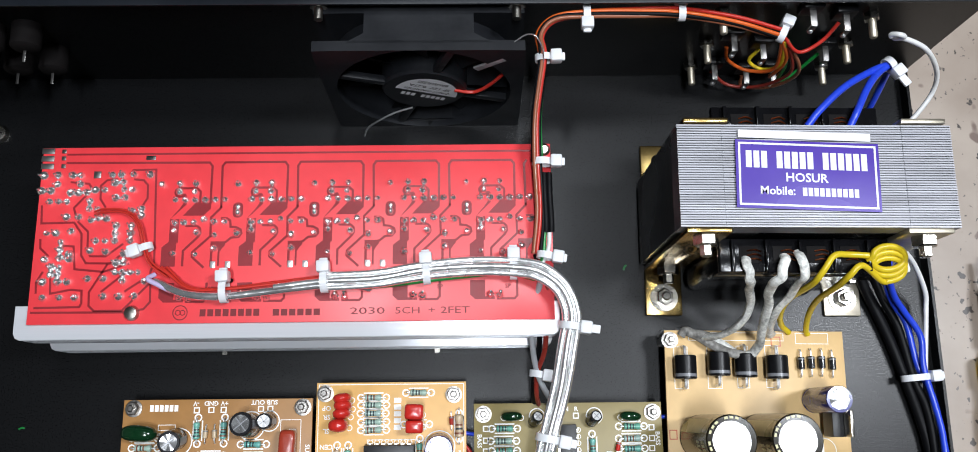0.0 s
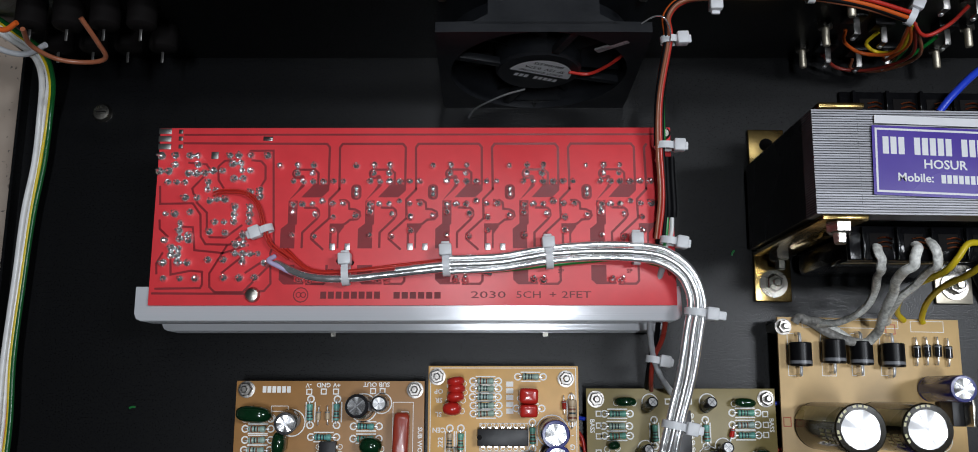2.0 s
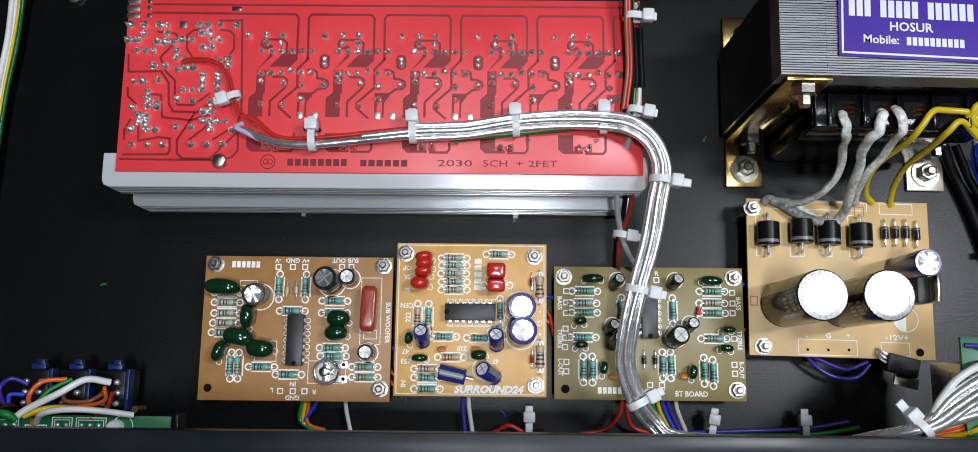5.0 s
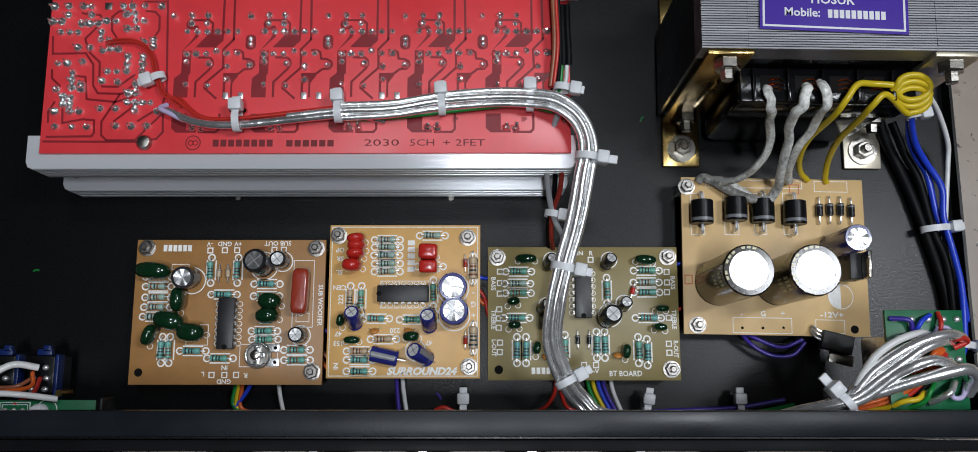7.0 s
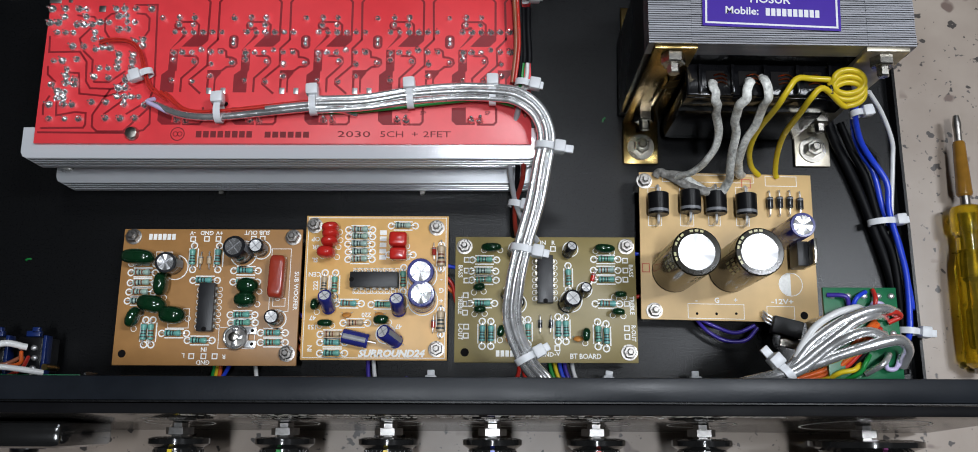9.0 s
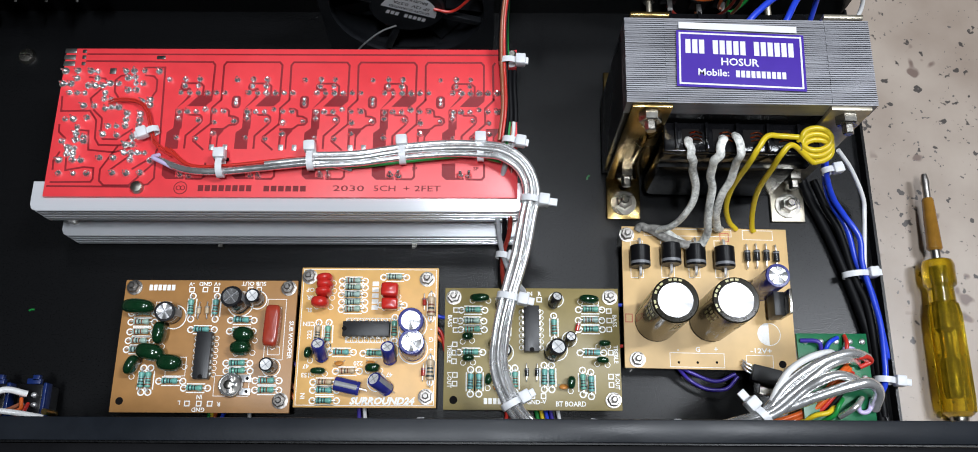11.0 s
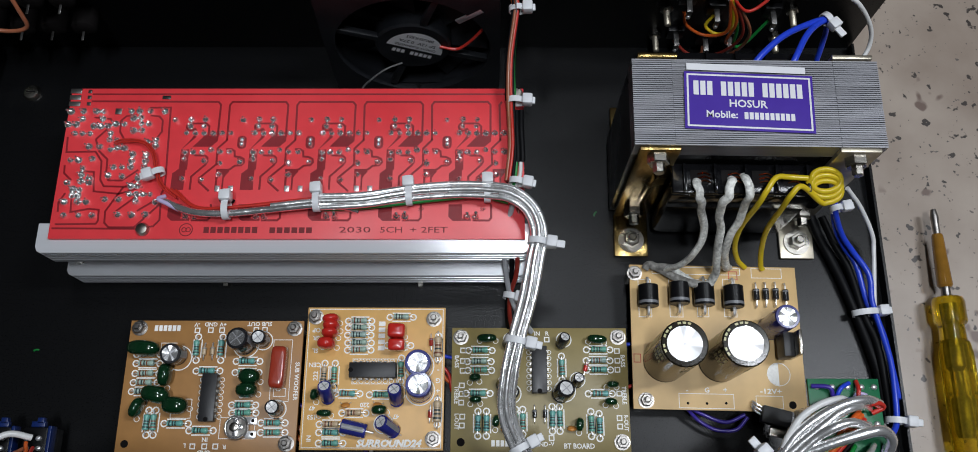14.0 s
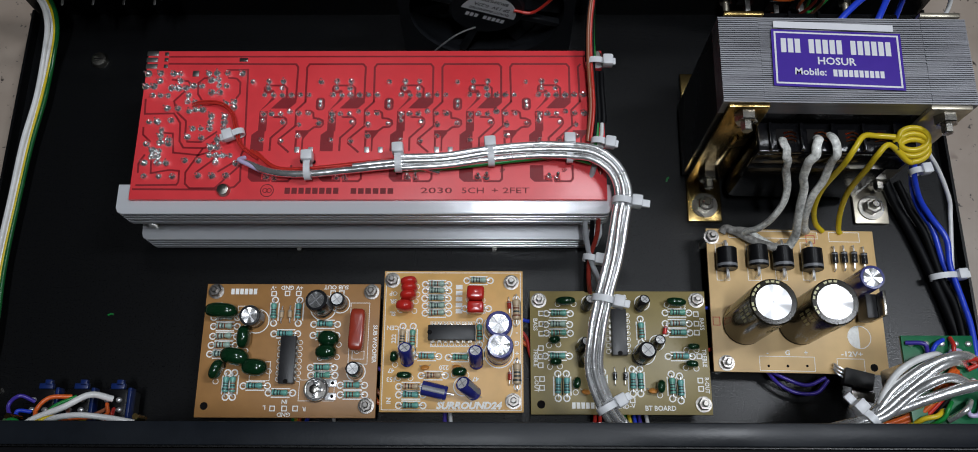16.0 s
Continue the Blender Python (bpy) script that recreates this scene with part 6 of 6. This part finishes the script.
wires = harness("short coloured leads from the potentiometers to the player board", "wire")
for m, p, r in ((W_VIOLET, [(-198, -44, 24), (-203, -42, 27), (-207, -46, 27), (-203, -53, 30), (-199, -57, 40)], 0.8), (W_BLUE, [(-199, -48, 24), (-203, -48, 27), (-203, -52, 28), (-200, -57, 41)], 0.8),
                (W_ORANGE, [(-183, -42, 25), (-190, -43, 29), (-194, -48, 30), (-191, -53, 34), (-184, -57, 41)], 0.9), (W_GREEN, [(-181, -42, 25), (-187, -46, 29), (-190, -51, 33), (-193, -57, 41)], 0.8),
                (W_WHITE, [(-166, -43, 26), (-173, -42, 31), (-181, -47, 34), (-187, -52, 38), (-190, -55, 41)], 1.3), (W_BROWN, [(-184, -47, 25), (-180, -50, 30), (-172, -50, 30), (-168, -47, 26)], 0.8),
                (W_ORANGE, [(-168, -45, 26), (-166, -50, 31), (-174, -52, 36), (-184, -54, 41)], 0.8), (W_YELLOW, [(-172, -52, 34), (-180, -52, 40), (-187, -55, 42)], 0.9), (W_RED, [(-165, -47, 26), (-163, -52, 34), (-164, -56, 40)], 0.8),
                (W_WHITE, [(-183, -57, 41), (-178, -53.5, 46), (-168, -52, 48), (-158, -52.5, 46), (-148, -54, 42)], 1.1), (W_GREEN, [(-197, -54, 41), (-193, -54, 43), (-190, -56, 41)], 1.5)):
    wire(wires, [(x - 4.5, y + 1, z - 4 if z < 36 else z) for x, y, z in p], r, m)

# ---- front right: tone control board and its leads ----
vol = thing("volume_board", 128, -23.6, 64.5, "green volume control circuit board with soldered leads", "circuit board")
part("substrate", box(bmesh.new(), 0, 25.5, -32, 0, -1.6, 0, 0.1), GREEN_BOARD, vol)
for x, y in ((3, -3), (8.5, -3), (14, -3), (19, -3), (23.5, -3), (3.5, -9), (9, -9), (14.5, -8), (20, -16), (23, -16)):
    part("solder_joint", ball(bmesh.new(), (x, y, 0.2), 1.2, 1.1, 0.9), SOLDER, vol)
part("potentiometer_body", box(bmesh.new(), 4, 21, -30, -8, -30, -1.6, 1), STEEL, vol)
part("bracket", box(bmesh.new(), 5, 20, -38, -31, -30, -2, 0.5), BLACK_PLASTIC, vol)
fr = harness("fan of clear, orange and white leads soldered to the volume board", "wire harness")
ROOT = [(84, -60.5, 46), (92, -59.5, 52), (100, -57, 60)]
FAN = (
    (W_WHITE, 1, [(110, -53, 64), (115.2, -50.1, 66), (118, -44.3, 68), (122.4, -37.9, 70), (129.6, -33.4, 70), (136.9, -31.3, 69), (141, -31.5, 65.5)], 1.25),
    (CLEAR_WIRE, 1, [(110, -53.5, 64), (115.2, -50.9, 66), (121.1, -43.3, 69), (129.5, -37.1, 72), (138.4, -33.2, 73), (146.1, -31.9, 71), (152.2, -32.7, 66)], 1.75),
    (CLEAR_WIRE, 0, [(110, -54, 65), (116.1, -51.3, 67), (122.7, -45.7, 70), (129.9, -40.1, 73), (135.5, -36.3, 74), (142, -34.1, 72), (148.4, -33.9, 65.5)], 1.6),
    (GREY_WIRE, 0, [(111, -53.5, 64), (116, -49, 66.5), (121.5, -42.5, 67), (128, -37.5, 69), (136, -34.5, 70), (143, -33.5, 66)], 1.5),
    (CLEAR_WIRE, 0, [(111, -54.5, 65), (118.4, -51.6, 68), (126.5, -44.8, 72), (132.3, -41.5, 75), (137.9, -40.1, 75), (144.5, -41.4, 72), (148.6, -42.7, 65.5)], 1.7),
    (CLEAR_WIRE, -1, [(110, -54.5, 64), (115.7, -52.3, 66), (122.6, -49.9, 69), (132.5, -46.4, 73), (142.5, -43.5, 76), (148.4, -42.9, 75), (152.5, -45.6, 71), (152.5, -50.5, 65.5)], 1.95),
    (W_ORANGE, -2, [(112, -56.5, 58), (123.3, -53.5, 60), (129.5, -50.8, 62), (135.8, -44.9, 65), (141.3, -38.4, 67), (144.8, -35.5, 65.5)], 1.0),
    (W_ORANGE, -1, [(112, -57, 58), (124.5, -54.5, 60.5), (131.2, -51.4, 63), (137.2, -45.6, 66), (142.4, -39.2, 67), (145.6, -36.5, 65.5)], 1.0),
    (W_RED, -2, [(112, -57, 57), (125.5, -55.3, 60), (132.6, -52.3, 63), (138.4, -46.4, 66), (143.4, -40.4, 67), (146.4, -38, 65.5)], 0.9),
    (W_BLACK, -1, [(112, -57, 57), (127, -56, 60), (134, -53, 63.5), (139.4, -47.4, 66), (143.8, -42, 67), (145.5, -40, 65.5)], 0.8),
    (W_YELLOW, -1, [(113, -57, 56), (126, -55.5, 62), (131.3, -53, 66), (135.3, -52.2, 67.2), (138.4, -50.1, 65.5)], 0.9),
    (W_GREEN, -1, [(113, -57, 56), (130, -56, 62), (137.1, -53.4, 66.4), (139.2, -49.7, 68), (141.8, -47.2, 65.5)], 0.8),
)
for m, s, p, r in FAN:
    wire(fr, shifted(ROOT, s, 0, 0.3) + p, r, m)
for m, p, r in ((CLEAR_WIRE, [(140, -53.4, 65.5), (144.2, -50.3, 70), (148.3, -47, 66)], 1.1), (W_RED, [(147, -33.4, 70.5), (150.5, -32.8, 69.5), (153, -34, 67), (149, -36, 66)], 0.85), (W_LILAC, [(147.2, -49, 65.5), (146.8, -51.7, 67), (149.8, -51.5, 67), (152.3, -47.1, 65.5)], 0.8),
                (W_VIOLET, [(129.1, -26.3, 65), (134.8, -27.1, 67), (136.1, -31, 65.5)], 0.8), (W_BLUE, [(142.6, -25.2, 65), (138.6, -27.5, 67), (136.9, -31.5, 65.5)], 0.8), (W_RED, [(145.2, -24.5, 65), (144.8, -28, 67.4), (144, -32.8, 66.5)], 0.8), (W_LILAC, [(143.3, -31.5, 65.5), (144.5, -29.3, 67), (147.5, -30.2, 67), (147.5, -33.7, 65.5)], 0.8)):
    wire(fr, p, r, m)
tie(fr, 112.5, -53.2, 65, 40, 8, 8, 1, 2.5)

# leads from under the boards to the front, and the tied run along the front wall
front = harness("tied run of coloured leads along the front wall", "wire harness")
for m, p in ((W_GREEN, [(-101, -40, 8), (-101, -48, 6), (-102, -56, 5), (-96, -60, 5)]), (W_YELLOW, [(-99.8, -40, 8), (-99.8, -48, 6), (-100.5, -57, 5), (-94, -60, 4)]), (W_ORANGE, [(-98.6, -40, 8), (-98.5, -48, 6), (-99, -57, 5), (-92, -60, 4)]),
             (W_BLUE, [(-92, -42, 8), (-96, -50, 6), (-101, -57, 5)]), (W_WHITE, [(-84, -40, 8), (-84, -50, 6), (-82, -60, 5)]), (W_VIOLET, [(-38, -40, 8), (-38, -50, 6), (-37, -60, 5)]), (W_WHITE, [(-36, -40, 8), (-35.5, -50, 6), (-34, -60, 5)]),
             (W_GREEN, [(36, -42, 9), (37, -50, 7), (42, -60, 6)]), (W_YELLOW, [(38, -42, 9), (39, -50, 7), (44, -60, 6)]), (W_BLUE, [(40, -42, 9), (41, -50, 7), (46, -60, 6)]), (W_VIOLET, [(42, -42, 9), (43, -50, 7), (48, -60, 6)]), (W_WHITE, [(45, -42, 9), (46, -50, 7), (50, -60, 6)]),
             (W_RED, [(24, -44, 12), (23, -52, 10), (18, -58, 8), (8, -60, 8)]), (W_RED, [(26, -44, 12), (26, -52, 10), (30, -58, 8), (45, -60, 8)]),
             (W_RED, [(-26, -60, 6), (-20, -57, 8), (-15, -59, 7), (-10, -60, 6)]), (W_BLACK, [(-24, -58, 7), (-16, -60, 7), (-6, -59, 6)]),
             (W_VIOLET, [(50, -59, 7), (75, -58, 7), (95, -57, 7), (112, -54, 10)]), (W_GREEN, [(50, -60, 6), (75, -60, 6), (100, -59, 7), (115, -56, 12)])):
    wire(front, p, 0.85, m)
for x, t in ((-12, 90), (59, 80), (95, 90)):
    tie(front, x, -57.5, 8, t - 90, 5, 4.5, 1, 1)
under = harness("loose coloured leads between the boards", "wire")
for m, p in ((W_VIOLET, [(96, -28, 10), (101, -33, 8), (108, -37, 9), (116, -37, 10), (121, -32, 11)]), (W_VIOLET, [(95, -27, 11), (103, -31, 10), (112, -34, 10), (120, -31, 11)]), (W_BLUE, [(-8, -6, 9), (-2, -7, 8), (4, -6, 8)]),
             (W_RED, [(-8, -10, 9), (-4, -14, 8), (-2, -22, 8), (2, -24, 9)]), (W_ORANGE, [(-8, -12, 8), (-4, -17, 7), (3, -20, 8)]), (W_BROWN, [(-68, -34, 9), (-65, -38, 8), (-62, -36, 9)]), (W_ORANGE, [(-68, -38, 9), (-65, -42, 8), (-62, -40, 9)]),
             (W_BLUE, [(68, 0, 9), (73, -1, 8), (78, 0, 9)]), (W_RED, [(68, -20, 9), (73, -19, 8), (78, -18, 9)]), (W_VIOLET, [(-68, -26, 9), (-65, -28, 8), (-62, -27, 9)])):
    wire(under, p, 0.8, m)
reg = thing("loose_regulator", 132, -31.5, 12, "black three-legged voltage regulator lying at the supply board's edge", "regulator", turn=-14)
part("body", box(bmesh.new(), -6.5, 5.5, -4.5, 2.5, 1.0, 5.4, 0.5), CHIP, reg)
part("tab", box(bmesh.new(), -1.5, 8, -8.5, -4.3, 0.2, 1.4, 0.2), STEEL, reg)
b = bmesh.new()
for k in (0, 1, 2):
    tube(b, [(-6, 1.5 - k * 1.5, 3), (-9, 2.5 - k * 1.5, 3), (-11, 3 - k, 4)], 0.45, 6, 4)
part("leads", b, SOLDER, reg)

# ---- loose fixings and scraps on the floor pan ----
def floor_screw(x, y, r, label):
    s = thing("floor_screw", x, y, 0, label, "screw", group="floor screws")
    part("head", lathe(bmesh.new(), [(r, 0), (r, 0.8), (r * 0.8, 1.9), (r * 0.3, 2.2)], n=20), STEEL, s)
    part("cross_slot", box(bmesh.new(), -r * 0.5, r * 0.5, -0.3, 0.3, 2.0, 2.25), HOLE, s)


floor_screw(-209, 122.5, 4.2, "bright cross-head screw in the floor pan")
floor_screw(-230, -36, 1.9, "small bright screw head in the floor pan")
c = thing("lead_clipping", -46.7, 121, 0, "thin bright wire clipping leaning against the fan", "clipping")
part("clipping", tube(bmesh.new(), [(-3, -0.5, 0.4), (0, 0, 10.3), (7.2, 0.3, 20.6), (13.6, 0.6, 27.4), (20.3, 1.2, 31.1)], 0.4, 6, 5), SOLDER, c)
for x, y, t in ((-186, -3, 10), (62, 61, 60)):
    s = thing("wire_scrap", x, y, 0, "tiny green wire scrap on the floor pan", "scrap", turn=t, group="floor scraps")
    part("scrap", tube(bmesh.new(), [(-1.2, 0, 0.4), (0, 0.3, 0.5), (1.2, 0, 0.4)], 0.4, 6, 3), W_GREEN, s)
s = thing("wire_scrap", -22, -53, 0, "tiny navy wire scrap on the floor pan", "scrap", turn=-50, group="floor scraps")
part("scrap", tube(bmesh.new(), [(-1.6, 0, 0.5), (0, 0.3, 0.6), (1.6, 0, 0.5)], 0.5, 6, 3), W_VIOLET, s)

# ---- tester screwdriver on the table ----
driver = thing("tester_screwdriver", 218, 26.5, -9, "yellow translucent tester screwdriver with an amber shaft sleeve on the table", "screwdriver", turn=-0.5)
part("blade", lathe(bmesh.new(), [(1.6, 24), (1.6, 31), (1.9, 33), (1.2, 37)], (0, 0, 9), (0, 1, 0), 12), OLD_STEEL, driver, "dull steel blade")
SLEEVE = surface("brown_amber_sleeve", (0.27, 0.13, 0.02), 0.12, 0, 0.2, 200, coat=0.5)
part("shaft_sleeve", lathe(bmesh.new(), [(2.6, 0), (3.4, 1), (2.6, 24), (2.2, 25)], (0, 0, 9), (0, 1, 0), 16), SLEEVE, driver, "brown amber shaft sleeve")
part("collar", lathe(bmesh.new(), [(2.0, -4.5), (2.0, 1)], (0, 0, 9), (0, 1, 0), 12), OLD_STEEL, driver)
part("neck", lathe(bmesh.new(), [(5.6, -24), (5.4, -17.5), (6.9, -16), (7.0, -7), (6.2, -5), (3.6, -4)], (0, 0, 9), (0, 1, 0), 20), AMBER, driver)
part("handle", lathe(bmesh.new(), [(4.6, -74), (7.2, -72), (7.6, -66), (7.3, -30), (6.4, -25), (5.2, -24)], (0, 0, 9), (0, 1, 0), 8), AMBER, driver, "yellow translucent ribbed handle")
part("core", lathe(bmesh.new(), [(2.2, -66), (3.2, -64), (3.2, -50), (1.6, -48), (1.6, -38), (3.4, -36), (3.4, -26), (2.4, -24), (2.4, -8)], (0, 0, 9), (0, 1, 0), 12), OLD_STEEL, driver, "neon tester parts inside the handle")
part("end_cap", lathe(bmesh.new(), [(3.2, -76), (3.6, -75), (3.6, -73)], (0, 0, 9), (0, 1, 0), 14), STEEL, driver)
